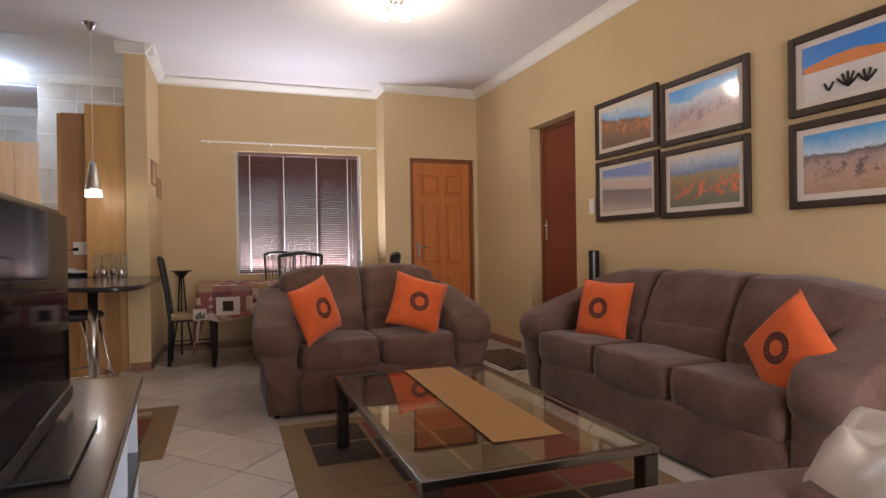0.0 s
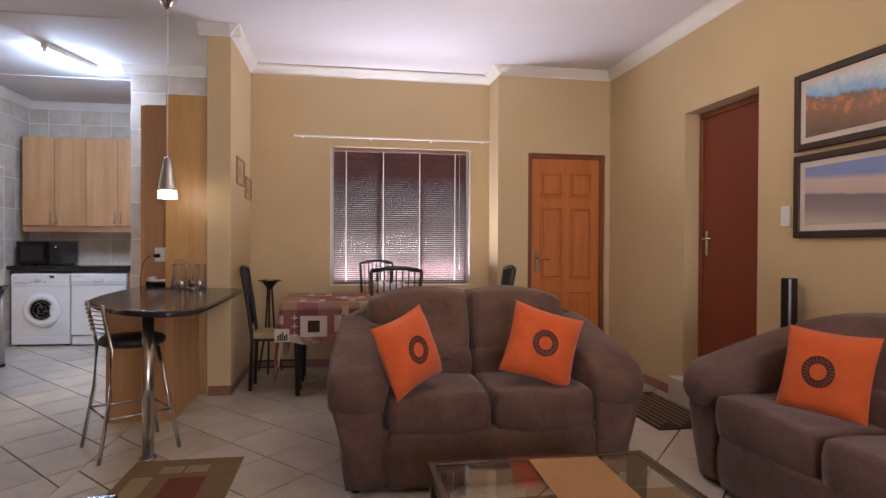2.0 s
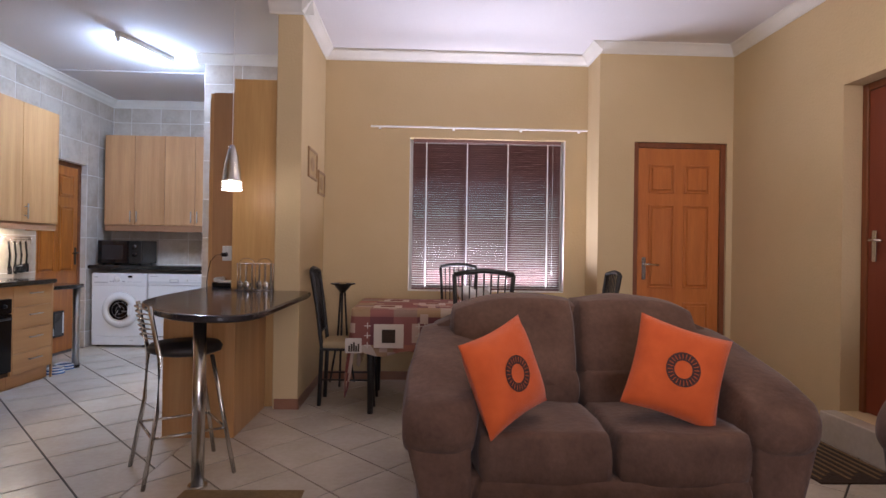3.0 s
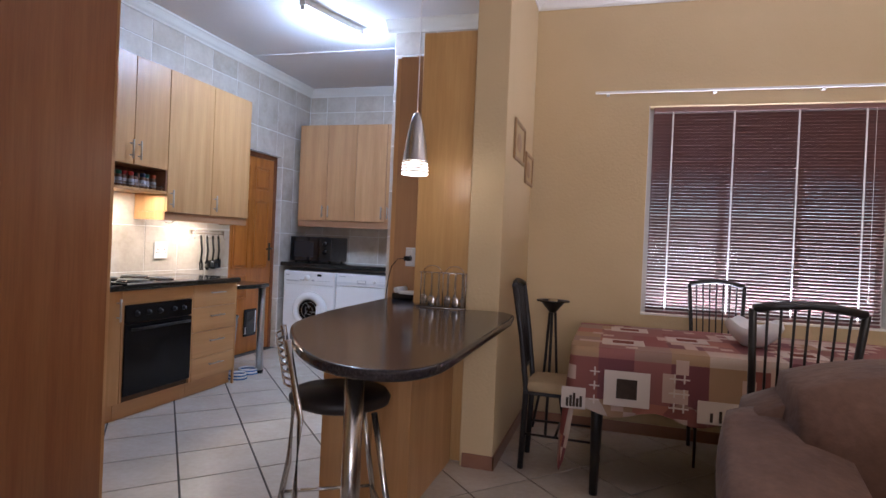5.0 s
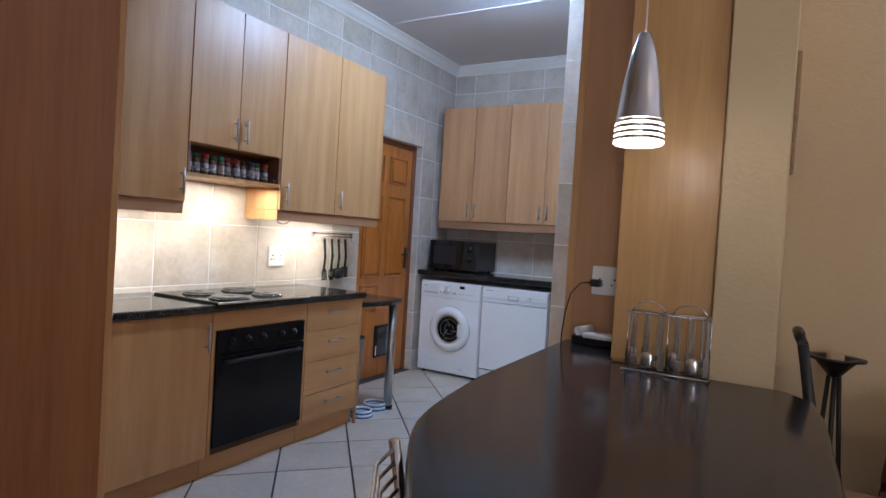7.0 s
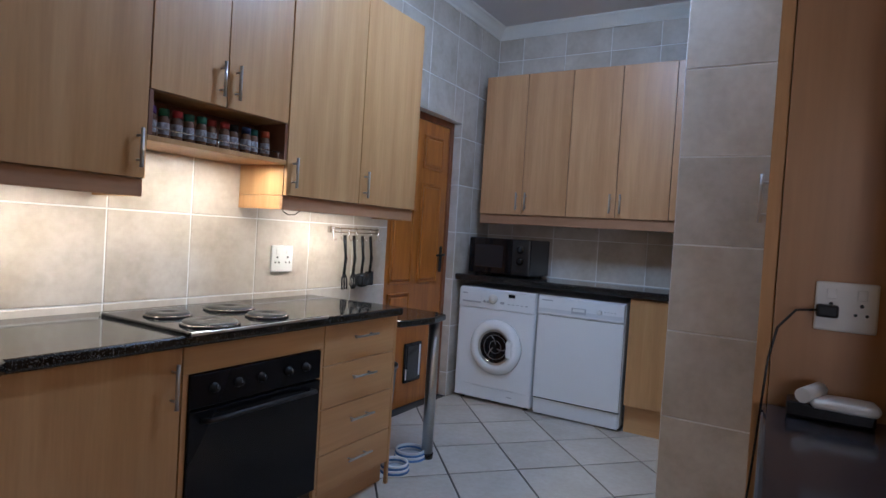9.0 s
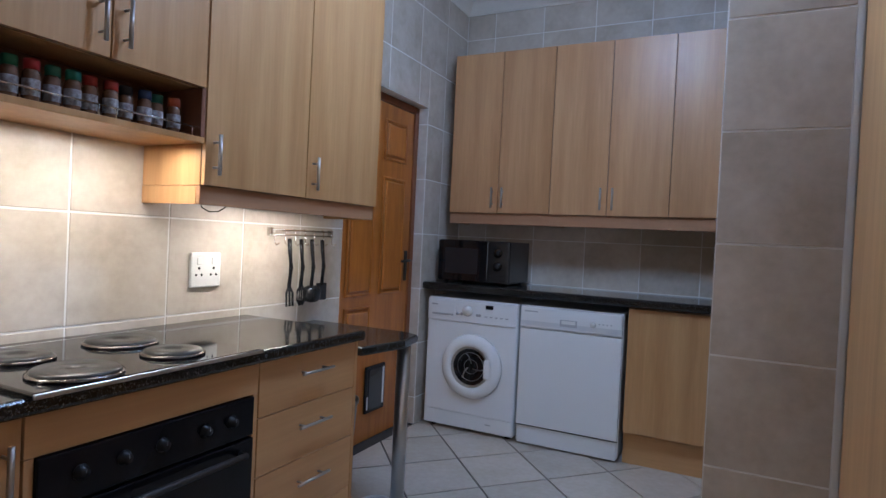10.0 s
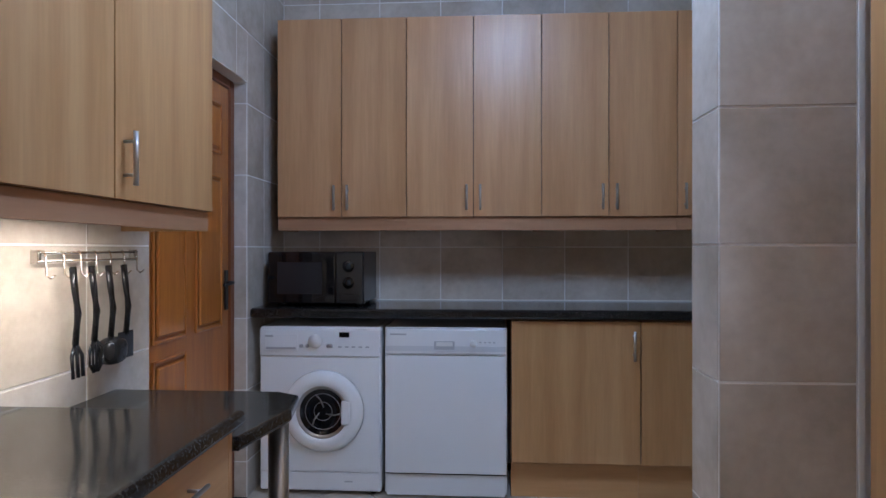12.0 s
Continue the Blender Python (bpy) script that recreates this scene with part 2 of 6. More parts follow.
def prism(outline, z0, z1, bevel=0.0):
    """An upright prism over an outline of (x, y)."""
    bm = bmesh.new()
    f = bm.faces.new([bm.verts.new((x, y, z0)) for x, y in outline])
    r = bmesh.ops.extrude_face_region(bm, geom=[f])
    for v in r["geom"]:
        if isinstance(v, bmesh.types.BMVert):
            v.co.z = z1
    bmesh.ops.recalc_face_normals(bm, faces=bm.faces[:])
    if bevel:
        es = [e for e in bm.edges if abs(e.verts[0].co.z - e.verts[1].co.z) < 1e-6]
        bmesh.ops.bevel(bm, geom=es, offset=bevel, segments=3, affect="EDGES", profile=0.5)
    return bm


def pillow_bm(lo, hi, puff=0.5, n=10, jitter=0.0, seed=0, sq=2.6):
    """A padded block: a box grid swollen towards a rounded body."""
    bm = bmesh.new()
    bmesh.ops.create_cube(bm, size=2)
    bmesh.ops.subdivide_edges(bm, edges=bm.edges[:], cuts=n, use_grid_fill=True)
    s = Vector([(hi[i] - lo[i]) / 2 for i in range(3)])
    c = Vector([(hi[i] + lo[i]) / 2 for i in range(3)])
    for v in bm.verts:
        p = v.co.copy()
        norm = (abs(p.x) ** sq + abs(p.y) ** sq + abs(p.z) ** sq) ** (1 / sq)
        q = p / norm
        d = p.lerp(q, puff)
        v.co = Vector((d[i] * s[i] + c[i] for i in range(3)))
        if jitter:
            v.co += noise.noise_vector(v.co * 5 + Vector((seed, seed, 0))) * jitter
    for f in bm.faces:
        f.smooth = True
    return bm


def part(name, bm, material, parent=None, label="", smooth=False):
    """Links bm as one mesh object, a part of parent. It lies in the parent's own space."""
    me = bpy.data.meshes.new(name)
    if smooth:
        for f in bm.faces:
            f.smooth = True
    bm.to_mesh(me)
    bm.free()
    for mm in material if isinstance(material, (list, tuple)) else [material]:
        me.materials.append(mm)
    ob = new(name, me)
    ob.parent = parent
    if label:
        ob["label"] = label
    return ob


def thing(name, m, label, category, group=""):
    """An Empty at a thing's base."""
    ob = new(name)
    ob.empty_display_size = 0.1
    ob.matrix_world = m
    return tagged(ob, label, category, group)


def solid(name, bm, material, label="", category="", group="", kind=""):
    return tagged(part(name, bm, material), label, category, group, kind)


def structure(name, bm, material, label=""):
    return tagged(part(name, bm, material), label, "", "", "structure")

# ---- structure ----
def wall(name, lo, hi, holes=(), axis="x", material=None, label="cream yellow painted plaster wall"):
    """A wall block; holes are (from, to, bottom, top) along its length."""
    bm = bmesh.new()
    i = 0 if axis == "x" else 1
    at = lo[i]
    for a, b, z0, z1 in sorted(holes):
        def piece(f, t, zz0, zz1):
            if t - f > 0.001 and zz1 - zz0 > 0.001:
                l, h = list(lo), list(hi)
                l[i], h[i], l[2], h[2] = f, t, zz0, zz1
                add_box(bm, l, h)
        piece(at, a, lo[2], hi[2])
        piece(a, b, lo[2], z0)
        piece(a, b, z1, hi[2])
        at = b
    l = list(lo)
    l[i] = at
    add_box(bm, l, hi)
    return structure(name, bm, material or PAINT, label)


WIN = (0.515, 1.905, 0.785, 2.145)
wall("wall_north", (X_D - 0.17, Y_N, 0), (2.10, Y_N + 0.24, CEIL), [WIN])
wall("wall_entrance", (2.10, Y_B, 0), (3.44, Y_B + 0.24, CEIL), [(2.40, 3.19, 0, 2.085)])
structure("wall_entrance_return", box((2.10, Y_B + 0.24, 0), (2.22, Y_N + 0.24, CEIL)), PAINT)
wall("wall_east", (X_E, Y_S, 0), (X_E + 0.22, Y_B, CEIL), [(5.66, 6.48, 0.19, 2.215)], axis="y")
wall("wall_south", (-0.6, Y_S - 0.2, 0), (X_E + 0.22, Y_S, CEIL), [(0.5, 2.7, 0.1, 2.1)])
wall("wall_west_living", (-0.60, Y_S, 0), (-0.40, 3.88, CEIL), axis="y")
wall("wall_back_hall", (-3.35, 3.68, 0), (-0.60, 3.88, CEIL))
structure("wall_dining_side", box((-0.415, 7.15, 0), (X_D, Y_N, CEIL), 0.004), PAINT, "cream painted pier beside the breakfast bar")
wall("wall_kitchen_west", (-3.40, 3.88, 0), (X_KW - 0.002, Y_KN, CEIL), [(8.80, 9.66, 0, 2.04)], axis="y", material=WGROUT, label="kitchen wall clad in large grey beige tiles")
wall("wall_kitchen_north", (-3.40, Y_KN + 0.002, 0), (X_D, Y_KN + 0.2, CEIL), material=WGROUT, label="kitchen wall clad in large grey beige tiles")
structure("wall_kitchen_east", box((X_D - 0.17, Y_N + 0.241, 0), (X_D, Y_KN + 0.012, CEIL)), PAINT)
structure("wall_column", box((-1.378, Y_C + 0.002, 0), (-0.402, 8.57, CEIL)), WGROUT, "tiled pier between the kitchen and the tall cupboards")
structure("wall_kitchen_south", box((-3.13, 5.12, 0), (-1.56, 5.24, CEIL)), PAINT)
structure("ceiling", box((-3.6, Y_S - 0.2, CEIL), (X_E + 0.25, Y_KN + 0.2, CEIL + 0.15)), CEILING, "white painted ceiling")
structure("floor", box((-3.6, Y_S - 0.2, -0.12), (X_E + 0.25, Y_KN + 0.2, -0.006)), GROUT, "dark grout bed under beige floor tiles")
# Unseen yard and backdrop, added pale so the blind's slits look bright
structure("ground", box((-30, Y_KN + 0.2, -0.3), (30, 60, -0.15)), mat("paving", (0.60, 0.57, 0.53), 0.9, noise_scale=2, amount=0.2), "pale paved yard outside the window")
structure("ground", box((-30, -50, -0.3), (30, Y_S - 0.2, -0.15)), MATS["paving"], "pale paved yard behind the house")
structure("ground", box((X_D, Y_N + 0.24, -0.3), (3.5, Y_KN + 0.2, -0.151)), MATS["paving"], "pale paved yard outside the window")
structure("garden_wall", box((-6, 13.0, -0.3), (9, 13.2, 1.7)), mat("backdrop_paint", (0.72, 0.68, 0.62), 0.8, noise_scale=1, amount=0.15), "unseen pale backdrop added beyond the window to brighten the blind")


def cornice(name, a, b, inward):
    """A coved cornice along the wall from a to b; inward is the unit way into the room."""
    prof = [(0, -0.085), (0.008, -0.085), (0.012, -0.072), (0.03, -0.055), (0.048, -0.03), (0.062, -0.016), (0.074, -0.010), (0.076, 0), (0, 0)]
    bm = bmesh.new()
    ends = []
    for x, y in (a, b):
        ends.append([bm.verts.new((x + inward[0] * d, y + inward[1] * d, CEIL + h)) for d, h in prof])
    n = len(prof)
    for k in range(n):
        bm.faces.new((ends[0][k], ends[0][(k + 1) % n], ends[1][(k + 1) % n], ends[1][k]))
    bm.faces.new(ends[0])
    bm.faces.new(ends[1][::-1])
    bmesh.ops.recalc_face_normals(bm, faces=bm.faces[:])
    return structure(name, bm, CORNICE, "white moulded plaster cornice")


for a, b, w in (((X_D, Y_N), (2.10, Y_N), (0, -1)), ((2.10, Y_B), (X_E, Y_B), (0, -1)), ((2.10, Y_B - 0.075), (2.10, Y_N), (-1, 0)),
                ((X_E, Y_S), (X_E, Y_B), (-1, 0)), ((X_D, 7.075), (X_D, Y_N), (1, 0)), ((-0.475, 7.15), (X_D + 0.075, 7.15), (0, -1)),
                ((-0.40, 7.15), (-0.40, Y_C), (-1, 0)), ((-1.44, Y_C), (-0.40, Y_C), (0, -1)), ((-1.38, Y_C), (-1.38, 8.57), (-1, 0)),
                ((X_KW, 3.88), (X_KW, Y_KN), (1, 0)), ((X_KW, Y_KN), (-0.40, Y_KN), (0, -1)), ((-0.40, Y_S), (-0.40, 3.88), (1, 0))):
    cornice("cornice", a, b, w)
for y in (5.6, 7.15, 8.95):
    structure("ceiling_joint_strip", box((-3.05, y - 0.018, CEIL - 0.006), (-1.0, y + 0.018, CEIL)), CEILING)


def skirting(a, b, inward, h=0.075):
    x0, x1 = sorted((a[0], b[0] + inward[0] * 0.010))
    y0, y1 = sorted((a[1], b[1] + inward[1] * 0.010))
    structure("baseboard", box((x0, y0, 0), (x1, y1, h), 0.002), CLAYS, "reddish brown tiled skirting")


skirting((X_D, 7.14), (X_D, Y_N - 0.01), (1, 0))
skirting((X_D, Y_N), (2.10, Y_N), (0, -1))
skirting((-0.40, 7.15), (X_D + 0.01, 7.15), (0, -1))
skirting((X_E, 2.0), (X_E, 5.55), (-1, 0))
skirting((X_E, 6.6), (X_E, Y_B - 0.01), (-1, 0))
skirting((2.10, Y_B), (2.35, Y_B), (0, -1))

# ---- window and blind ----
def window():
    y0 = Y_N + 0.10
    w = structure("window_1", box((WIN[0], y0, WIN[2]), (WIN[0] + 0.035, y0 + 0.04, WIN[3]), 0.003), WINF, "cream painted steel window behind the blind")
    part("window_frame", box((WIN[1] - 0.035, y0, WIN[2]), (WIN[1], y0 + 0.04, WIN[3]), 0.003), WINF, w)
    part("window_frame", box((WIN[0] + 0.035, y0, WIN[3] - 0.035), (WIN[1] - 0.035, y0 + 0.04, WIN[3]), 0.003), WINF, w)
    part("window_frame", box((WIN[0] + 0.035, y0, WIN[2]), (WIN[1] - 0.035, y0 + 0.04, WIN[2] + 0.035), 0.003), WINF, w)
    xs = [WIN[0] + 0.035, 0.99, 1.43, WIN[1] - 0.035]
    for x in xs[1:3]:
        part("mullion", box((x - 0.02, y0, WIN[2] + 0.035), (x + 0.02, y0 + 0.04, WIN[3] - 0.035), 0.003), WINF, w)
    for a, b in zip(xs, xs[1:]):
        p = part("pane", box((a + 0.02, y0 + 0.018, WIN[2] + 0.035), (b - 0.02, y0 + 0.022, WIN[3] - 0.035)), GLASS, w)
        p.visible_shadow = False
    part("window_sill", box((WIN[0], Y_N + 0.004, WIN[2]), (WIN[1], y0 - 0.002, WIN[2] + 0.012), 0.003), CORNICE, w)
    for s, z0 in ((WIN[0], 0), (WIN[1] - 0.004, 0)):
        part("reveal", box((s, Y_N + 0.001, WIN[2] + 0.013), (s + 0.004, y0 - 0.002, WIN[3])), CORNICE, w)


def blind():
    b = thing("venetian_blind", pose(0, 0, 0), "dark brown slatted venetian blind, tilted nearly closed, in the dining window", "blind")
    x0, x1, y = WIN[0] + 0.03, WIN[1] - 0.03, Y_N + 0.055
    part("head_rail", box((x0, y - 0.022, WIN[3] - 0.032), (x1, y + 0.022, WIN[3] - 0.002), 0.003), BLIND, b)
    n = 62
    step = (WIN[3] - 0.04 - WIN[2] - 0.035) / n
    base = bmesh.new()
    add_box(base, (-(x1 - x0) / 2, -0.0125, -0.0008), ((x1 - x0) / 2, 0.0125, 0.0008))
    me = bpy.data.meshes.new("slat")
    base.to_mesh(me)
    base.free()
    me.materials.append(BLIND)
    for i in range(n):
        z = WIN[2] + 0.035 + step * (i + 0.5)
        s = new("slat", me)
        tilt = -(38.5 + 8 * i / n) + random.uniform(-1.2, 1.2)
        s.matrix_world = pose((x0 + x1) / 2, y, z, tilt, 0, random.uniform(-0.05, 0.05))
        s.parent = b
    part("bottom_rail", box((x0, y - 0.013, WIN[2] + 0.014), (x1, y + 0.013, WIN[2] + 0.030), 0.002), BLIND, b)
    # Ladder cords kept white: daylight through their holes is put into the colour
    for x in (0.665, 1.03, 1.395, 1.755):
        part("ladder_cord", box((x - 0.005, y - 0.0150, WIN[2] + 0.03), (x + 0.005, y - 0.0142, WIN[3] - 0.03)), CORD, b)
    part("pull_cord", tube([(1.80, y - 0.024, WIN[3] - 0.03), (1.80, y - 0.026, 1.2), (1.802, y - 0.024, 0.98)], 0.0012, 5), CORD, b)
    part("cord_tassel", cyl((1.802, y - 0.024, 0.98), (1.802, y - 0.024, 0.94), 0.004, 0.007, 8), WHITED, b)


window()
blind()
rail = thing("curtain_rail", pose(0, 0, 0), "thin white curtain rail fixed above the dining window", "curtain rail")
part("rail", box((0.17, Y_N - 0.055, 2.222), (2.09, Y_N - 0.040, 2.238), 0.002), CORNICE, rail)
for x in (0.25, 0.9, 1.5, 2.02):
    part("bracket", box((x - 0.01, Y_N - 0.04, 2.215), (x + 0.01, Y_N, 2.235)), CORNICE, rail)


# ---- doors ----
def panel_door(name, m, w, h, material, frame_mat, label, panels, handle_x=None, frame_w=0.045, depth=0.04, handle=CHROME):
    """A framed door with raised fields, its front towards -y, its foot at the origin's left end."""
    d = thing(name, m, label, "door")
    d["kind"] = "structure"
    bm = bmesh.new()
    add_box(bm, (frame_w + 0.003, 0, 0.006), (w - frame_w - 0.003, depth, h - frame_w - 0.003), 0.002)
    leaf = part("leaf", bm, material, d)
    for x0, x1, z0, z1 in panels:
        bm = bmesh.new()
        for lo, hi in (((x0, -0.012, z0), (x0 + 0.014, -0.001, z1)), ((x1 - 0.014, -0.012, z0), (x1, -0.001, z1)),
                       ((x0 + 0.014, -0.012, z0), (x1 - 0.014, -0.001, z0 + 0.014)), ((x0 + 0.014, -0.012, z1 - 0.014), (x1 - 0.014, -0.001, z1))):
            add_box(bm, lo, hi, 0.003)
        part("moulding", bm, material, d)
        part("panel", box((x0 + 0.026, -0.016, z0 + 0.026), (x1 - 0.026, -0.001, z1 - 0.026), 0.014), material, d)
    for lo, hi in (((0, -0.01, 0), (frame_w, depth + 0.03, h)), ((w - frame_w, -0.01, 0), (w, depth + 0.03, h)), ((frame_w, -0.01, h - frame_w), (w - frame_w, depth + 0.03, h))):
        part("door_frame", box(lo, hi, 0.004), frame_mat, d)
    if handle_x is not None:
        hp = part("door_handle", box((handle_x - 0.017, -0.014, 0.93), (handle_x + 0.017, -0.006, 1.12), 0.003), handle, d)
        sgn = 1 if handle_x < w / 2 else -1
        part("lever", tube([(handle_x, -0.01, 1.06), (handle_x, -0.045, 1.06), (handle_x + sgn * 0.02, -0.052, 1.06), (handle_x + sgn * 0.11, -0.05, 1.055)], 0.008, 8), handle, hp)
    return d


def six(w, f=0.045):
    """Fields of a six panel door: two small over four tall ones."""
    a, b = f + 0.09, w - f - 0.09
    c = (a + b) / 2
    out = []
    for z0, z1 in ((1.66, 1.90), (0.86, 1.56), (0.18, 0.74)):
        out += [(a, c - 0.04, z0, z1), (c + 0.04, b, z0, z1)]
    return out


panel_door("door_1", pose(2.40, Y_B + 0.03, 0), 0.79, 2.085, PINE, FRAMEW, "varnished orange pine six-panel front door, closed", six(0.79), handle_x=0.10)
d2 = panel_door("door_2", pose(X_E + 0.13, 6.48, 0.19, 0, 0, -90), 0.82, 2.025, REDWOOD, FRAMEW, "flat dark red-brown wooden door, closed, above a tiled step", [], handle_x=0.11)
structure("step", box((X_E - 0.10, 5.62, 0), (X_E + 0.13, 6.52, 0.186), 0.006), FLOORT, "beige tiled step below the red-brown door")
# kitchen door in the west wall, front towards +x
kd = panel_door("door_3", pose(X_KW - 0.075, 8.80, 0, 0, 0, 90), 0.86, 2.04, PINEK, FRAMEW, "varnished honey pine panelled kitchen door with a pet flap", six(0.86)[:4] + [(0.135, 0.39, 0.56, 0.80)], handle_x=0.765, handle=BLACKM)
flap = part("pet_flap", box((0.365, -0.022, 0.17), (0.57, -0.002, 0.445), 0.02, 3), BLACKP, kd)
# White strips put in for the light that glints at the flap's rim
part("flap_edge", box((0.532, -0.027, 0.205), (0.550, -0.0225, 0.425), 0.002), WHITEP, flap)
part("flap_edge", box((0.372, -0.027, 0.195), (0.384, -0.0225, 0.27), 0.002), WHITEP, flap)
part("flap_window", box((0.390, -0.026, 0.19), (0.526, -0.0225, 0.425), 0.001), mat("flap_plastic", (0.03, 0.03, 0.033), 0.08, coat=0.5), flap)


# ---- kitchen cupboards ----
def bar_handle(parent, x, z0, z1, y=-0.018, horizontal=False, length=0.12):
    """A round steel bar handle on two posts."""
    bm = bmesh.new()
    if horizontal:
        add_cyl(bm, (x - length / 2, y - 0.028, z0), (x + length / 2, y - 0.028, z0), 0.005, seg=8)
        for s in (-1, 1):
            add_cyl(bm, (x + s * length * 0.33, y, z0), (x + s * length * 0.33, y - 0.028, z0), 0.004, seg=6)
    else:
        add_cyl(bm, (x, y - 0.030, z0), (x, y - 0.030, z1), 0.0062, seg=10)
        for z in (z0 + 0.025, z1 - 0.025):
            add_cyl(bm, (x, y, z), (x, y - 0.028, z), 0.004, seg=6)
    part("handle", bm, STEEL, parent)


VALW = mat("valance_laminate", (0.43, 0.235, 0.125), 0.4, noise_scale=1.6, color2=(0.35, 0.18, 0.09), stretch=(0.5, 0.5, 6), fine=0.12)
# Near-black colour that stands in for the shade inside door gaps
GAP_SHADE = mat("cabinet_gap_shade", (0.075, 0.042, 0.022), 0.7)


def cupboard(name, m, w, z0, z1, depth, doors, label, handles="low", valance=0.0, valance_over=0.0, carcass=None, plinth=0.0, wood=None):
    """A cupboard with its doors towards -y. doors: (x0, x1, handle side or ''). z are heights above its foot."""
    c = thing(name, m, label, "kitchen cupboard")
    wood = wood or OAK
    part("carcass", box((0, 0.0, z0), (w, depth, z1), 0.001), carcass or wood, c)
    # Thin dark sheet added behind the doors as the shade in their gaps
    part("edge_strip", box((0.001, -0.0008, z0 + 0.001), (w - 0.001, -0.0002, z1 - 0.001)), GAP_SHADE, c)
    for x0, x1, side in doors:
        d = part("door", box((x0 + 0.0025, -0.018, z0 + 0.002), (x1 - 0.0025, -0.001, z1 - 0.002), 0.001), wood, c)
        if side:
            hx = x0 + 0.035 if side == "l" else x1 - 0.035
            if handles == "low":
                bar_handle(d, hx, z0 + 0.035, z0 + 0.165)
            else:
                bar_handle(d, hx, z1 - 0.185, z1 - 0.045)
    if valance:
        part("valance", box((valance_over, -0.002, z0 - valance), (w - valance_over, 0.016, z0 - 0.001), 0.001), VALW, c)
        part("side_panel", box((w - 0.016, 0.017, z0 - valance), (w, depth, z0 - 0.001)), OAK, c)
        part("side_panel", box((0, 0.017, z0 - valance), (0.016, depth, z0 - 0.001)), OAK, c)
    if plinth:
        part("plinth", box((0, 0.03, 0), (w, 0.045, z0 - 0.001), 0.001), EDGE if plinth < 0 else OAKH, c)
    return c


WF = -2.855       # front of the west wall cupboards
UT = 2.385        # their top


def west(y, z=0.0, front=WF):
    return pose(front, y, z, 0, 0, 90)


D = WF - 0.001 - X_KW
cupboard("wall_cupboard", west(7.657), 0.995, 1.336, UT, D, [(0, 0.493, "l"), (0.493, 0.995, "l")], "light oak wall cupboard with two doors over the worktop end", valance=0.06)
cupboard("wall_cupboard", west(6.43), 0.594, 1.336, UT, D, [(0, 0.595, "r")], "light oak laminate wall cupboard with one door beside the spice shelf", valance=0.06)
cupboard("wall_cupboard", west(5.86), 0.565, 1.336, UT, D, [(0, 0.565, "r")], "light oak laminate wall cupboard near the tall cupboard", valance=0.06)
hood = cupboard("wall_cupboard", west(7.026), 0.629, 1.64, UT, D, [(0, 0.310, "r"), (0.310, 0.629, "l")], "short light oak wall cupboard with open spice shelf over hob")
# Shelf's sides and back darkened in colour for the shade under the cupboard
SHELFW = mat("shaded_shelf_wood", (0.20, 0.085, 0.045), 0.5, noise_scale=3, amount=0.2, stretch=(8, 8, 1))
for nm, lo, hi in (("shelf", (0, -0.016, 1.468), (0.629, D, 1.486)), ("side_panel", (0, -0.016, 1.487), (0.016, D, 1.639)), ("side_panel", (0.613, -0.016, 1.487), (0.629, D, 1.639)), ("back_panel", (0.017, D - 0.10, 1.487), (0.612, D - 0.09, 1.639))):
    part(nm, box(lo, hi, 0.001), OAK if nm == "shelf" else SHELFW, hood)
gr = bmesh.new()
for a, b in ((0.02, 0.31), (0.32, 0.61)):
    add_tube(gr, [(a, -0.006, 1.515), (b, -0.006, 1.515)], 0.0025, 6)
    for x in (a + 0.02, b - 0.02):
        add_tube(gr, [(x, -0.006, 1.487), (x, -0.006, 1.515)], 0.002, 6)
part("guard_rail", gr, CHROME, hood)

JARS = [(0.16, 0.06, 0.26), (0.03, 0.20, 0.10), (0.50, 0.03, 0.03), (0.03, 0.20, 0.14), (0.03, 0.22, 0.14), (0.45, 0.03, 0.02), (0.46, 0.04, 0.03), (0.02, 0.02, 0.03), (0.03, 0.06, 0.16), (0.03, 0.20, 0.16), (0.60, 0.12, 0.05)]
GLASSJ = mat("jar_glass", (0.16, 0.085, 0.05), 0.12, noise_scale=50, color2=(0.08, 0.04, 0.022), coat=0.3)
LABELW = mat("jar_label", (0.34, 0.34, 0.35), 0.6, noise_scale=90, color2=(0.12, 0.08, 0.07))
# Cap and label colours dimmed: the shelf's shade is put into them
for i, c in enumerate(JARS):
    cap = mat("jar_cap_%s" % "red green blue teal plum rust".split()[i % 6] + str(i), tuple(v * 0.6 for v in c), 0.55)
    j = thing("spice_jar", pose(WF - 0.048 - 0.012 * (i % 2), 7.026 + 0.05 + 0.0515 * i + random.uniform(-0.004, 0.004), 1.487, 0, 0, random.uniform(0, 90)), "small glass spice jar with a coloured cap on the open shelf", "spice jar", "spice jars on the shelf")
    part("jar", lathe([(0, 0), (0.019, 0), (0.020, 0.01), (0.020, 0.075), (0.016, 0.085), (0, 0.086)], 14), GLASSJ, j)
    part("label", lathe([(0.0203, 0.018), (0.0206, 0.018), (0.0206, 0.060), (0.0203, 0.060)], 14), LABELW, j)
    part("lid", lathe([(0, 0.110), (0.017, 0.110), (0.0185, 0.106), (0.0185, 0.084), (0, 0.084)], 14), cap, j)

# north run
NF = 9.90
xs = [-3.058, -2.717, -2.371, -2.027, -1.673, -1.33, -0.988, -0.645]
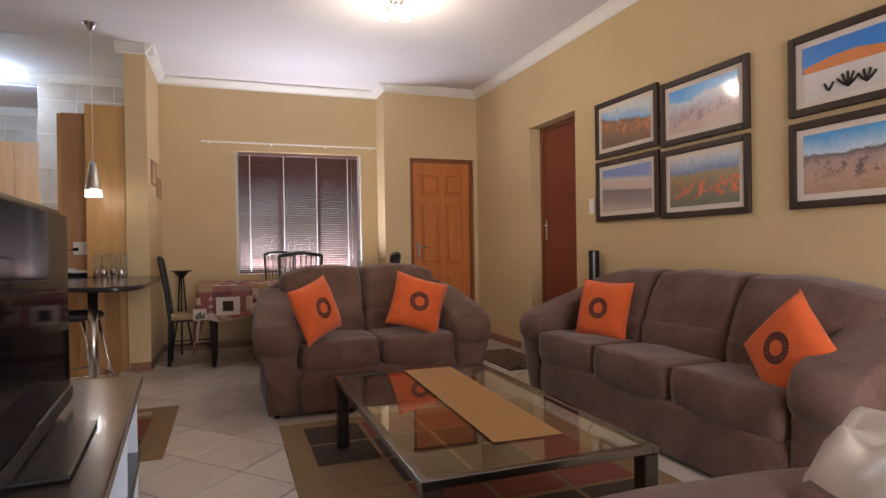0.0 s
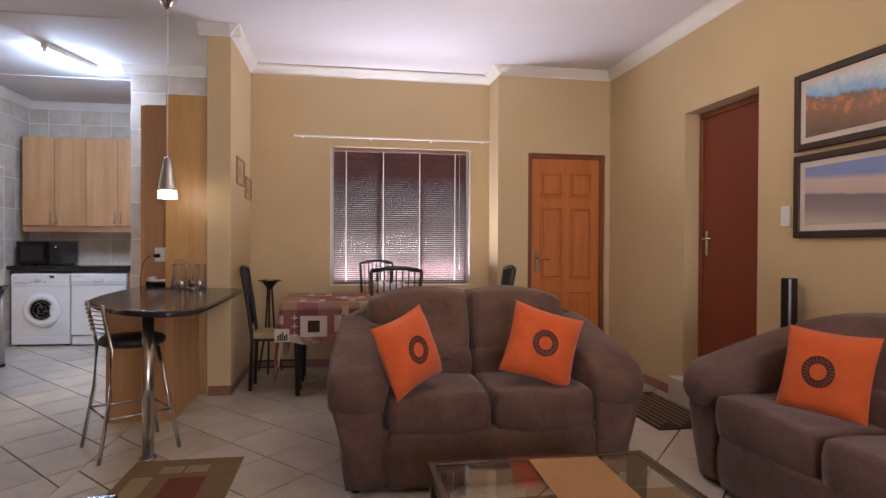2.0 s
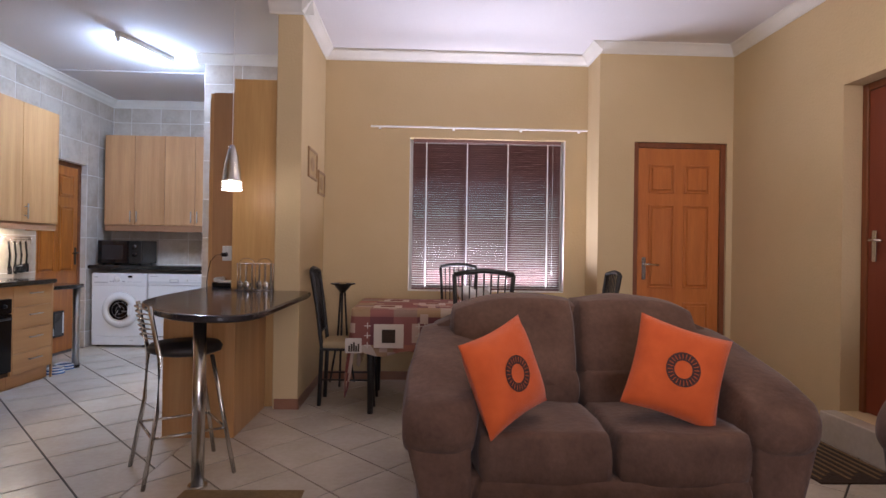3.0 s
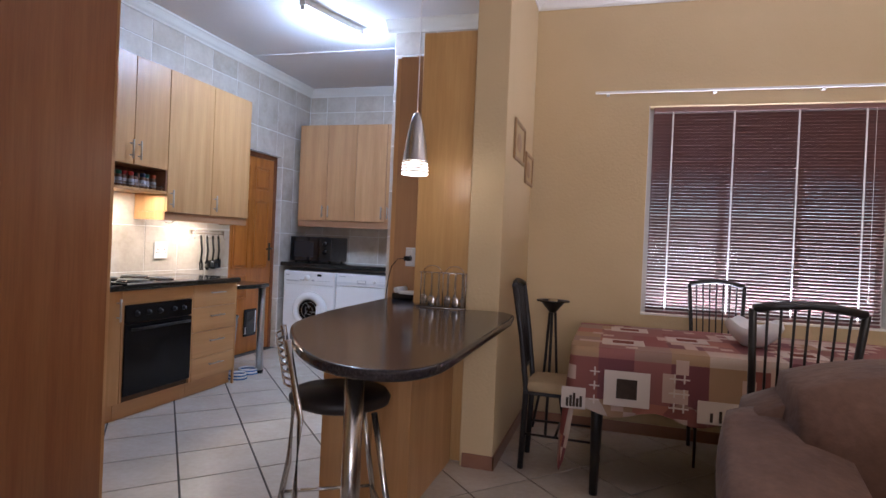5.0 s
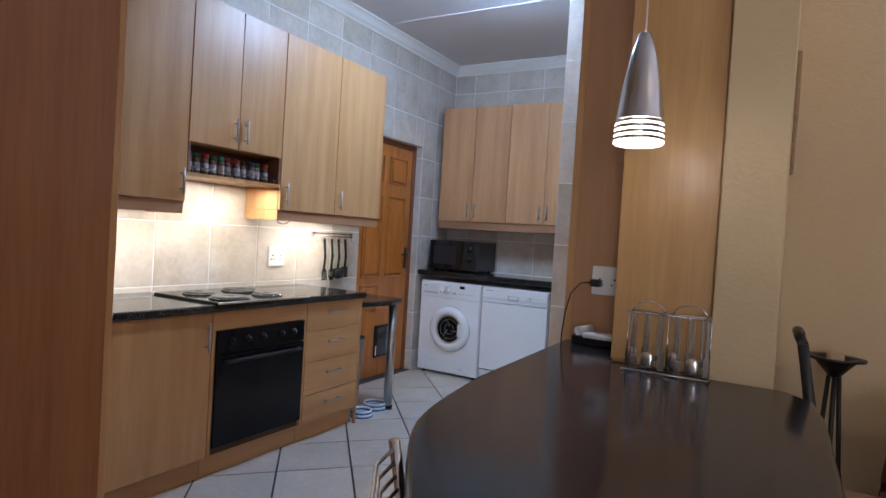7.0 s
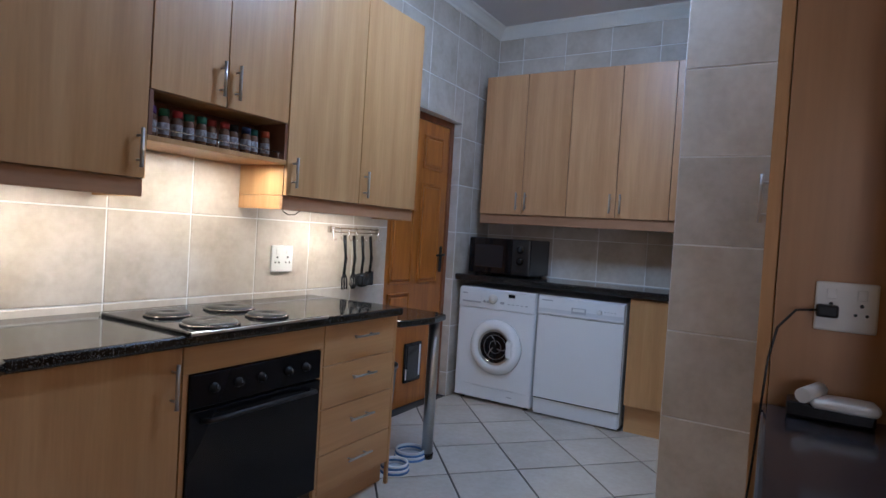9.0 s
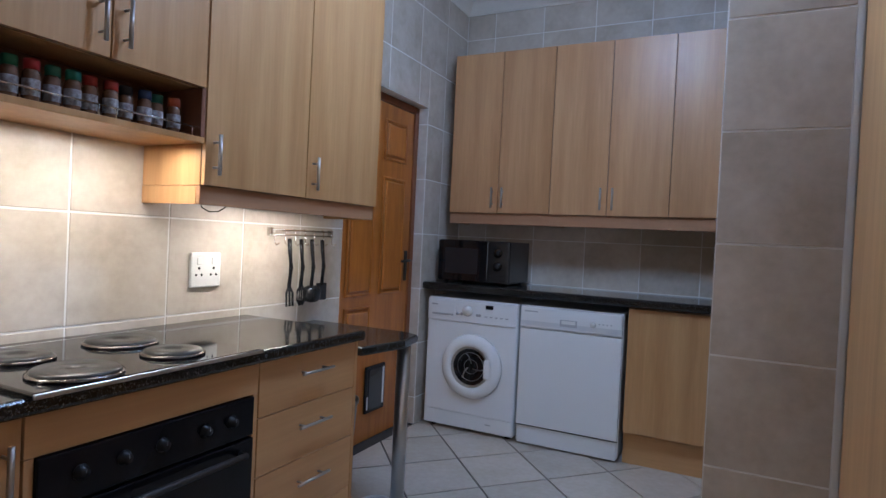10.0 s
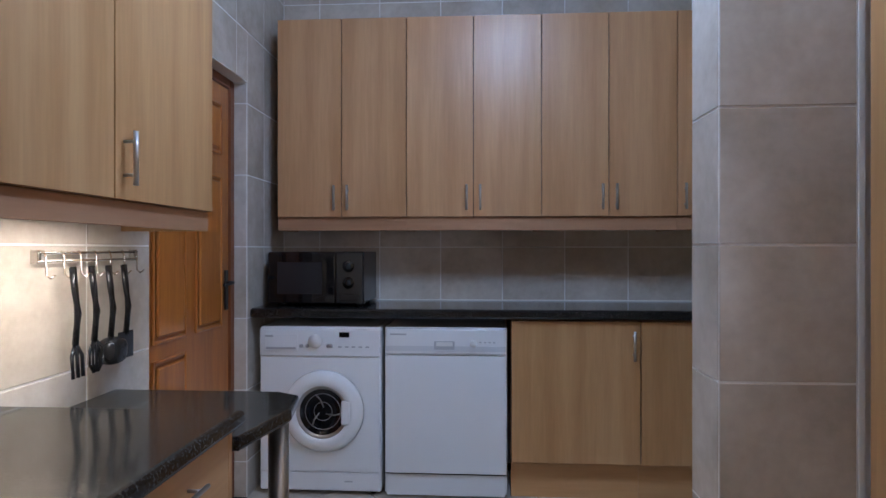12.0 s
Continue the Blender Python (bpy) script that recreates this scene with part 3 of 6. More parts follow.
for k, (a, b) in enumerate(((0, 2), (2, 4), (4, 6))):
    w = xs[b] - xs[a]
    cupboard("wall_cupboard", pose(xs[a], NF, 0), w, 1.387, 2.432, 0.295, [(0, w / 2, "r"), (w / 2, w, "l")], "tall light oak wall cupboard with two doors above laundry worktop", valance=0.07, wood=OAKW)
cupboard("wall_cupboard", pose(xs[6], NF, 0), 0.345, 1.387, 2.432, 0.295, [(0, 0.345, "l")], "narrow light oak wall cupboard beside the tiled pier", valance=0.07, wood=OAKW)
BF = 9.72
for x, w, s in ((-1.836, 0.617, "r"), (-1.218, 0.60, "r")):
    cupboard("base_cupboard", pose(x, BF, 0), w, 0.182, 0.872, 0.46, [(0, w, s)], "light oak laminate base cupboard beside the dishwasher", handles="high", plinth=0.1)
nw = thing("worktop", pose(0, 0, 0), "black speckled worktop over the washing machine and dishwasher", "worktop")
part("slab", box((X_KW + 0.004, 9.705, 0.887), (-0.402, Y_KN - 0.003, 0.925)), GRANITE, nw)
part("front_edge", box((X_KW + 0.004, 9.675, 0.880), (-0.402, 9.7045, 0.925), 0.012, 3), GRANITE, nw)
part("upstand_seal", box((X_KW + 0.004, Y_KN - 0.010, 0.9255), (-0.402, Y_KN - 0.001, 0.932)), CORNICE, nw)


def washing_machine():
    w = thing("washing_machine", pose(-3.085, BF - 0.015, 0), "white front-loading washing machine with a round glass door", "washing machine")
    W, H = 0.612, 0.836
    part("body", box((0, 0.0, 0.02), (W, 0.47, H), 0.012, 3), WHITEP, w)
    part("front_panel", box((0.006, -0.008, 0.12), (W - 0.006, -0.001, 0.685), 0.004, 2), WHITEP, w)
    cp = part("control_panel", box((0.004, -0.014, 0.690), (W - 0.004, -0.001, H - 0.012), 0.007, 3), WHITEP, w)
    part("kick_panel", box((0.006, -0.006, 0.028), (W - 0.006, -0.001, 0.115), 0.003), WHITEP, w)
    part("kick_handle", box((0.43, -0.009, 0.07), (0.47, -0.0065, 0.076)), GREYP, w)
    part("dispenser_drawer", box((0.03, -0.020, 0.715), (0.20, -0.0145, 0.80), 0.005, 2), WHITEP, cp)
    part("drawer_grip", box((0.04, -0.024, 0.725), (0.19, -0.0205, 0.737), 0.003, 2), GREYP, cp)
    part("maker_mark", box((0.035, -0.0215, 0.785), (0.075, -0.0202, 0.795)), GREYP, cp)
    part("dial", lathe([(0, 0.024), (0.024, 0.022), (0.028, 0.012), (0.034, 0.008), (0.034, 0), (0, 0)], 24), WHITED, cp).matrix_basis = pose(0.285, -0.0145, 0.765, 90, 0, 0)
    for x in (0.215, 0.245, 0.350, 0.365):
        part("button", lathe([(0, 0.006), (0.009, 0.005), (0.010, 0), (0, 0)], 12), GREYP, cp).matrix_basis = pose(x, -0.0145, 0.742, 90, 0, 0)
    for k in range(5):
        part("button", box((0.40 + 0.034 * k, -0.018, 0.735), (0.418 + 0.034 * k, -0.0147, 0.742), 0.001), GREYP, cp)
    part("display", box((0.405, -0.0165, 0.785), (0.455, -0.0146, 0.81), 0.001), BLACKG, cp)
    door = part("door", lathe([(0.125, 0.030), (0.138, 0.040), (0.158, 0.042), (0.184, 0.032), (0.199, 0.015), (0.202, 0), (0.125, 0)], 48), WHITEP, w)
    door.matrix_basis = pose(0.326, -0.0085, 0.421, 90, 0, 0)
    g = part("door_glass", lathe([(0, 0.008), (0.06, 0.010), (0.10, 0.016), (0.122, 0.030), (0.127, 0.031)], 40), BLACKG, door, "dark round porthole glass")
    part("drum_ring", lathe([(0.113, 0.027), (0.125, 0.034), (0.128, 0.033), (0.116, 0.025)], 40), STEEL, door)
    drum = bmesh.new()
    for k in range(3):
        a = radians(80 + 120 * k)
        add_tube(drum, [(0.02 * math.cos(a), 0.02 * math.sin(a), 0.0135), (0.06 * math.cos(a + 0.4), 0.06 * math.sin(a + 0.4), 0.0125), (0.09 * math.cos(a + 0.6), 0.09 * math.sin(a + 0.6), 0.0165)], 0.0035, 6)
    for rr, zz in ((0.045, 0.0125), (0.088, 0.0155)):
        add_tube(drum, [(rr * math.cos(a), rr * math.sin(a), zz) for a in [2 * math.pi * q / 28 for q in range(28)]], 0.0018, 5, True)
    part("drum_fins", drum, STEEL, door)
    part("door_grip", box((0.095, -0.060, 0.024), (0.140, 0.060, 0.046), 0.01, 2), WHITEP, door)
    for x in (0.05, W - 0.05):
        part("foot", cyl((x, 0.05, 0), (x, 0.05, 0.021), 0.018, seg=10), BLACKP, w)
        part("foot", cyl((x, 0.42, 0), (x, 0.42, 0.021), 0.018, seg=10), BLACKP, w)


def dishwasher():
    w = thing("dishwasher", pose(-2.456, BF - 0.02, 0), "white freestanding dishwasher with a grey control strip", "dishwasher")
    W, H = 0.60, 0.836
    part("body", box((0, 0.012, 0.02), (W, 0.47, H), 0.006, 2), WHITEP, w)
    part("door", box((0.004, -0.012, 0.125), (W - 0.004, 0.011, 0.700), 0.005, 2), WHITEP, w)
    cp = part("control_panel", box((0.004, -0.018, 0.706), (W - 0.004, 0.011, H - 0.004), 0.009, 3), WHITEP, w)
    part("strip", box((0.006, -0.0195, 0.722), (W - 0.006, -0.0183, 0.748)), mat("pale_grey_plastic", (0.60, 0.62, 0.64), 0.35), cp)
    part("handle_recess", box((0.245, -0.021, 0.732), (0.345, -0.0196, 0.772), 0.0006), GREYP, cp)
    part("handle_grip", box((0.255, -0.024, 0.748), (0.335, -0.0212, 0.768), 0.001), WHITED, cp)
    part("maker_mark", box((0.03, -0.0195, 0.800), (0.11, -0.0183, 0.808)), GREYP, cp)
    part("dial", lathe([(0, 0.014), (0.015, 0.012), (0.017, 0), (0, 0)], 16), WHITED, cp).matrix_basis = pose(0.435, -0.018, 0.760, 90, 0, 0)
    for k in range(4):
        part("button", box((0.465 + 0.022 * k, -0.020, 0.765), (0.475 + 0.022 * k, -0.0183, 0.771)), GREYP, cp)
    part("plinth", box((0.01, 0.004, 0.012), (W - 0.01, 0.011, 0.116), 0.002), WHITEP, w)
    part("seam", box((0.004, 0.0, 0.117), (W - 0.004, 0.011, 0.124)), BLACKP, w)
    for x in (0.05, W - 0.05):
        part("foot", cyl((x, 0.05, 0), (x, 0.05, 0.021), 0.018, seg=10), BLACKP, w)
        part("foot", cyl((x, 0.42, 0), (x, 0.42, 0.021), 0.018, seg=10), BLACKP, w)


washing_machine()
dishwasher()


def microwave():
    w = thing("microwave_oven", pose(-3.078, 9.80, 0.926) @ Matrix.Scale(1.055, 4), "black microwave oven with two round dials on the laundry worktop", "microwave oven")
    part("body", box((0, 0.012, 0.012), (0.47, 0.36, 0.265), 0.004), BLACKP, w)
    part("door", box((0.003, -0.010, 0.015), (0.335, 0.011, 0.262), 0.004, 2), BLACKG, w)
    part("door_window", box((0.05, -0.0115, 0.06), (0.27, -0.0102, 0.215), 0.0005), mat("smoked_glass", (0.02, 0.02, 0.022), 0.15), w)
    part("control_panel", box((0.338, -0.010, 0.015), (0.467, 0.011, 0.262), 0.004, 2), BLACKP, w)
    for z in (0.195, 0.115):
        part("dial", lathe([(0, 0.020), (0.020, 0.018), (0.022, 0.008), (0.028, 0.006), (0.028, 0), (0, 0)], 24), DARKST, w, "dark rimmed dial").matrix_basis = pose(0.40, -0.0105, z, 90, 0, 0)
        part("dial_cap", lathe([(0, 0.003), (0.017, 0.003), (0.018, 0), (0, 0)], 20), BLACKP, w).matrix_basis = pose(0.40, -0.0308, z, 90, 0, 0)
    part("opening_button", box((0.355, -0.014, 0.03), (0.45, -0.0102, 0.06), 0.002), BLACKP, w)
    for x in (0.04, 0.43):
        for y in (0.05, 0.32):
            part("foot", cyl((x, y, 0), (x, y, 0.013), 0.012, seg=8), BLACKP, w)


microwave()

# thin lamp cable looping below the spice shelf
lc = thing("lamp_cable", pose(0, 0, 0), "thin dark cable looping out below the wall cupboard", "cable")
part("cable", tube([(-2.88, 7.68, 1.30), (-2.88, 7.69, 1.268), (-2.88, 7.72, 1.255), (-2.88, 7.76, 1.258), (-2.88, 7.79, 1.275), (-2.88, 7.80, 1.30)], 0.0018, 6), BLACKP, lc)

# west run of base cupboards
BW = -2.575
WT = 0.852


def westb(y):
    return pose(BW, y, 0, 0, 0, 90)


BD = BW - X_KW - 0.001
cupboard("base_cupboard", westb(6.49), 0.511, 0.11, 0.812, BD, [(0, 0.511, "r")], "light oak laminate base cupboard with one door beside the oven", handles="high", plinth=0.1)
oven_unit = cupboard("oven_cupboard", westb(7.002), 0.642, 0.11, 0.812, BD, [], "light oak laminate housing around the built-in oven", plinth=0.1)
part("top_rail", box((0.002, -0.018, 0.722), (0.640, -0.001, 0.811), 0.001), OAKH, oven_unit)
for lo, hi in (((0.002, -0.018, 0.112), (0.022, -0.001, 0.721)), ((0.620, -0.018, 0.112), (0.640, -0.001, 0.721))):
    part("side_rail", box(lo, hi, 0.001), OAK, oven_unit)
oven = thing("built_in_oven", westb(7.025), "black glass built-in electric oven with four knobs", "oven")
part("door", box((0, -0.028, 0.150), (0.596, -0.002, 0.600), 0.004, 2), mat("oven_glass", (0.006, 0.006, 0.008), 0.16, ior=1.28), oven)
cpn = part("control_panel", box((0, -0.026, 0.606), (0.596, -0.002, 0.718), 0.004, 2), MATS["oven_glass"], oven)
part("door_handle", tube([(0.05, -0.028, 0.565), (0.06, -0.062, 0.57), (0.15, -0.066, 0.572), (0.45, -0.066, 0.572), (0.536, -0.062, 0.57), (0.546, -0.028, 0.565)], 0.009, 8), BLACKM, oven)
KNOBM = mat("knob_plastic", (0.008, 0.008, 0.009), 0.35, ior=1.3)
for x in (0.09, 0.19, 0.29, 0.42, 0.51):
    k = part("knob", lathe([(0, 0.018), (0.012, 0.017), (0.014, 0.004), (0.018, 0.002), (0.018, 0), (0, 0)], 18), KNOBM, cpn)
    k.matrix_basis = pose(x, -0.0265, 0.665, 90, 0, 0)
    part("marker", box((-0.001, 0.002, 0.0182), (0.001, 0.012, 0.019)), GREYP, k)
dr = thing("drawer_unit", westb(7.645), "light oak laminate unit of four drawers with steel bar handles", "drawer unit")
# Drawer carcass coloured as the shade between the drawer fronts
part("carcass", box((0, 0, 0.11), (0.502, BD, 0.812), 0.001), GAP_SHADE, dr)
part("plinth", box((0, 0.03, 0), (0.502, 0.045, 0.109)), OAKH, dr)
for z0, z1 in ((0.112, 0.272), (0.275, 0.463), (0.466, 0.642), (0.645, 0.810)):
    f = part("drawer_front", box((0.0015, -0.018, z0), (0.484, -0.001, z1), 0.001), OAKH, dr)
    bar_handle(f, 0.245, (z0 + z1) / 2 + 0.022, 0, horizontal=True, length=0.16)
part("end_panel", box((0.4865, -0.018, 0), (0.5025, -0.001, 0.812), 0.001), OAK, dr)
# corner unit and worktop
CX, CY = -2.10, 6.02
solid("corner_cupboard", prism([(X_KW + 0.004, 5.26), (CX, 5.26), (CX, CY), (BW, 6.485), (X_KW + 0.004, 6.485)], 0.11, 0.812), OAK, "light oak laminate corner base cupboard with an angled door", "kitchen cupboard")
dcor = thing("corner_door", pose(BW + 0.004, 6.478, 0, 0, 0, -math.degrees(math.atan2(6.485 - CY, CX - BW))), "angled light oak door of the corner base cupboard", "kitchen cupboard")
LC = math.hypot(CX - BW, 6.485 - CY)
dcor.matrix_world = pose(CX, CY, 0, 0, 0, 180 - math.degrees(math.atan2(6.485 - CY, CX - BW)) + 0) @ pose(0, 0, 0)
part("door", box((0.03, 0.003, 0.112), (LC - 0.03, 0.020, 0.810), 0.0015), OAK, dcor)
part("handle", tube([(0.09, 0.048, 0.62), (0.09, 0.048, 0.76)], 0.005, 8), STEEL, dcor)
solid("worktop", prism([(X_KW + 0.004, 5.26), (CX + 0.03, 5.26), (CX + 0.03, CY + 0.035), (-2.53, 6.51), (-2.53, 8.153), (X_KW + 0.004, 8.153)], WT - 0.038, WT, 0.012), GRANITE, "black speckled worktop along the hob and drawers", "worktop")
small = thing("side_counter", pose(0, 0, 0), "low black counter end on a steel leg beside the kitchen door", "counter")
part("top", prism([(X_KW + 0.004, 8.159), (-2.545, 8.159), (-2.50, 8.40), (-2.53, 8.56), (-2.60, 8.60), (X_KW + 0.004, 8.60)], 0.75, 0.785, 0.01), GRANITE, small)
part("leg", cyl((-2.585, 8.54, 0.0), (-2.585, 8.54, 0.7495), 0.030, seg=24), STEEL, small)
part("foot_ring", cyl((-2.585, 8.54, 0.0), (-2.585, 8.54, 0.03), 0.034, seg=24), BLACKP, small)

tall = thing("tall_cupboard", pose(-2.095, 5.26, 0), "tall light oak laminate larder cupboard by the kitchen entrance", "tall cupboard")
part("carcass", box((0, 0, 0.0), (0.59, 0.61, UT + 0.05)), mat("larder_laminate", (0.35, 0.158, 0.062), 0.4, noise_scale=1.5, color2=(0.28, 0.112, 0.046), stretch=(10, 10, 0.5), fine=0.2), tall)
part("door", box((0.002, 0.611, 0.10), (0.588, 0.628, UT + 0.048), 0.0015), OAK, tall)
structure("wall_larder_side", box((-1.56, 3.88, 0), (-1.51, 5.255, CEIL)), PAINT)
structure("wall_larder_top", box((-2.1, 5.256, UT + 0.055), (-1.51, 5.5, CEIL)), PAINT)

# tall cupboards behind the bar
tA = thing("tall_cupboard", pose(0, 0, 0), "tall oak laminate cupboard with a socket on its end panel", "tall cupboard")
part("carcass", box((-0.985, 7.52, 0), (-0.735, Y_C - 0.004, 2.34), 0.001), mat("cabinet_end_laminate", (0.44, 0.25, 0.125), 0.4, noise_scale=1.6, color2=(0.37, 0.20, 0.095), stretch=(5, 5, 0.30), fine=0.10), tA)
part("door", box((-1.019, 7.535, 0.10), (-0.987, Y_C - 0.02, 2.335), 0.001), OAK, tA)
hd = bmesh.new()
add_cyl(hd, (-1.045, 7.74, 1.30), (-1.045, 7.74, 1.44), 0.005, seg=8)
for z in (1.325, 1.415):
    add_cyl(hd, (-1.045, 7.74, z), (-1.019, 7.74, z), 0.004, seg=6)
part("handle", hd, STEEL, tA)
tB = thing("tall_cupboard", pose(0, 0, 0), "tall oak laminate cupboard standing proud next to the painted pier", "tall cupboard")
part("carcass", box((-0.730, 7.22, 0), (-0.419, Y_C - 0.004, 2.36), 0.001), OAK_LIT, tB)
part("door", box((-0.732, 7.20, WT), (-0.421, 7.219, 2.36), 0.003), OAK_LIT, tB)
for z in (1.02, 1.25, 1.5, 1.75, 2.0, 2.2):
    part("hinge", box((-0.4205, 7.200, z - 0.015), (-0.4155, 7.212, z + 0.015), 0.001), BLACKM, tB)

# ---- breakfast bar ----
BZ = 0.845
bar = thing("breakfast_bar", pose(0, 0, 0), "dark granite breakfast bar on oak base and steel leg", "breakfast bar")
curve = [(-0.975, 6.66), (-0.945, 6.42), (-0.895, 6.20), (-0.795, 6.01), (-0.66, 5.81), (-0.55, 5.68), (-0.46, 5.60), (-0.36, 5.548), (-0.26, 5.54), (-0.18, 5.58), (-0.13, 5.68), (-0.115, 5.84), (-0.115, 6.30)]
outl = [(-0.998, 7.516)]
for k in range(1, len(curve) - 2):
    p0, p1, p2, p3 = (Vector(p) for p in curve[k - 1:k + 3])
    for q in range(4):
        u = q / 4
        v = 0.5 * (2 * p1 + (p2 - p0) * u + (2 * p0 - 5 * p1 + 4 * p2 - p3) * u * u + (3 * p1 - p0 - 3 * p2 + p3) * u ** 3)
        outl.append((v.x, v.y))
outl = [outl[0], curve[0]] + outl[1:] + [(-0.115, 5.84), (-0.115, 6.85), (-0.135, 7.05), (-0.20, 7.146), (-0.42, 7.146), (-0.42, 7.197), (-0.733, 7.197), (-0.733, 7.516)]
part("top", prism(outl, BZ - 0.034, BZ, 0.011), GRANITE2, bar)
part("base", box((-0.905, 6.50, 0), (-0.66, 7.196, BZ - 0.035), 0.002), OAK, bar)
part("end_panel", box((-0.659, 6.503, 0), (-0.48, 7.196, BZ - 0.035), 0.002), OAK, bar)
part("leg", cyl((-0.42, 5.775, 0.0), (-0.42, 5.775, BZ - 0.0345), 0.030, seg=28), CHROME, bar)
part("leg_flange", cyl((-0.42, 5.775, 0.0), (-0.42, 5.775, 0.012), 0.045, seg=28), CHROME, bar)

# ---- sofas ----
def cushion_with_ring(m, size, label):
    c = thing("scatter_cushion", m, label, "cushion", "orange scatter cushions")
    bm = bmesh.new()
    n = 14
    top, bot = {}, {}
    for i in range(n + 1):
        for j in range(n + 1):
            u, v = 2 * i / n - 1, 2 * j / n - 1
            pinch = 1 - 0.07 * (1 - u * u) * abs(v) ** 3 - 0.07 * (1 - v * v) * abs(u) ** 3
            h = 0.062 * ((1 - u ** 4) * (1 - v ** 4)) ** 0.55 + 0.003
            x, y = u * size / 2 * pinch, v * size / 2 * pinch
            top[i, j] = bm.verts.new((x, -h, y))
            bot[i, j] = bm.verts.new((x, h, y))
    for i in range(n):
        for j in range(n):
            bm.faces.new((top[i, j], top[i + 1, j], top[i + 1, j + 1], top[i, j + 1]))
            bm.faces.new((bot[i, j], bot[i, j + 1], bot[i + 1, j + 1], bot[i + 1, j]))
    for i in range(n):
        bm.faces.new((top[i, 0], bot[i, 0], bot[i + 1, 0], top[i + 1, 0]))
        bm.faces.new((top[i, n], top[i + 1, n], bot[i + 1, n], bot[i, n]))
        bm.faces.new((top[0, i], top[0, i + 1], bot[0, i + 1], bot[0, i]))
        bm.faces.new((top[n, i], bot[n, i], bot[n, i + 1], top[n, i + 1]))
    bmesh.ops.recalc_face_normals(bm, faces=bm.faces[:])
    part("cover", bm, ORANGE, c, smooth=True)
    ring = bmesh.new()
    for k in range(24):
        a0, a1 = 2 * math.pi * k / 24, 2 * math.pi * (k + 0.8) / 24
        vs = []
        for r, a in ((0.040, a0), (0.066, a0), (0.066, a1), (0.040, a1)):
            x, z = r * math.cos(a), r * math.sin(a)
            u, v = 2 * x / size, 2 * z / size
            h = 0.062 * ((1 - u ** 4) * (1 - v ** 4)) ** 0.55 + 0.003
            vs.append(ring.verts.new((x, -h - 0.002, z)))
        ring.faces.new(vs)
    for r0, r1 in ((0.036, 0.043), (0.063, 0.069)):
        for k in range(32):
            a0, a1 = 2 * math.pi * k / 32, 2 * math.pi * (k + 1) / 32
            ring.faces.new([ring.verts.new((r * math.cos(a), -0.0668 - 0.0004, r * math.sin(a))) for r, a in ((r0, a0), (r1, a0), (r1, a1), (r0, a1))])
    bmesh.ops.recalc_face_normals(ring, faces=ring.faces[:])
    part("ring_motif", ring, mat("dark_brown_print", (0.075, 0.028, 0.022), 0.8), c, "dark brown stitched ring motif")
    return c


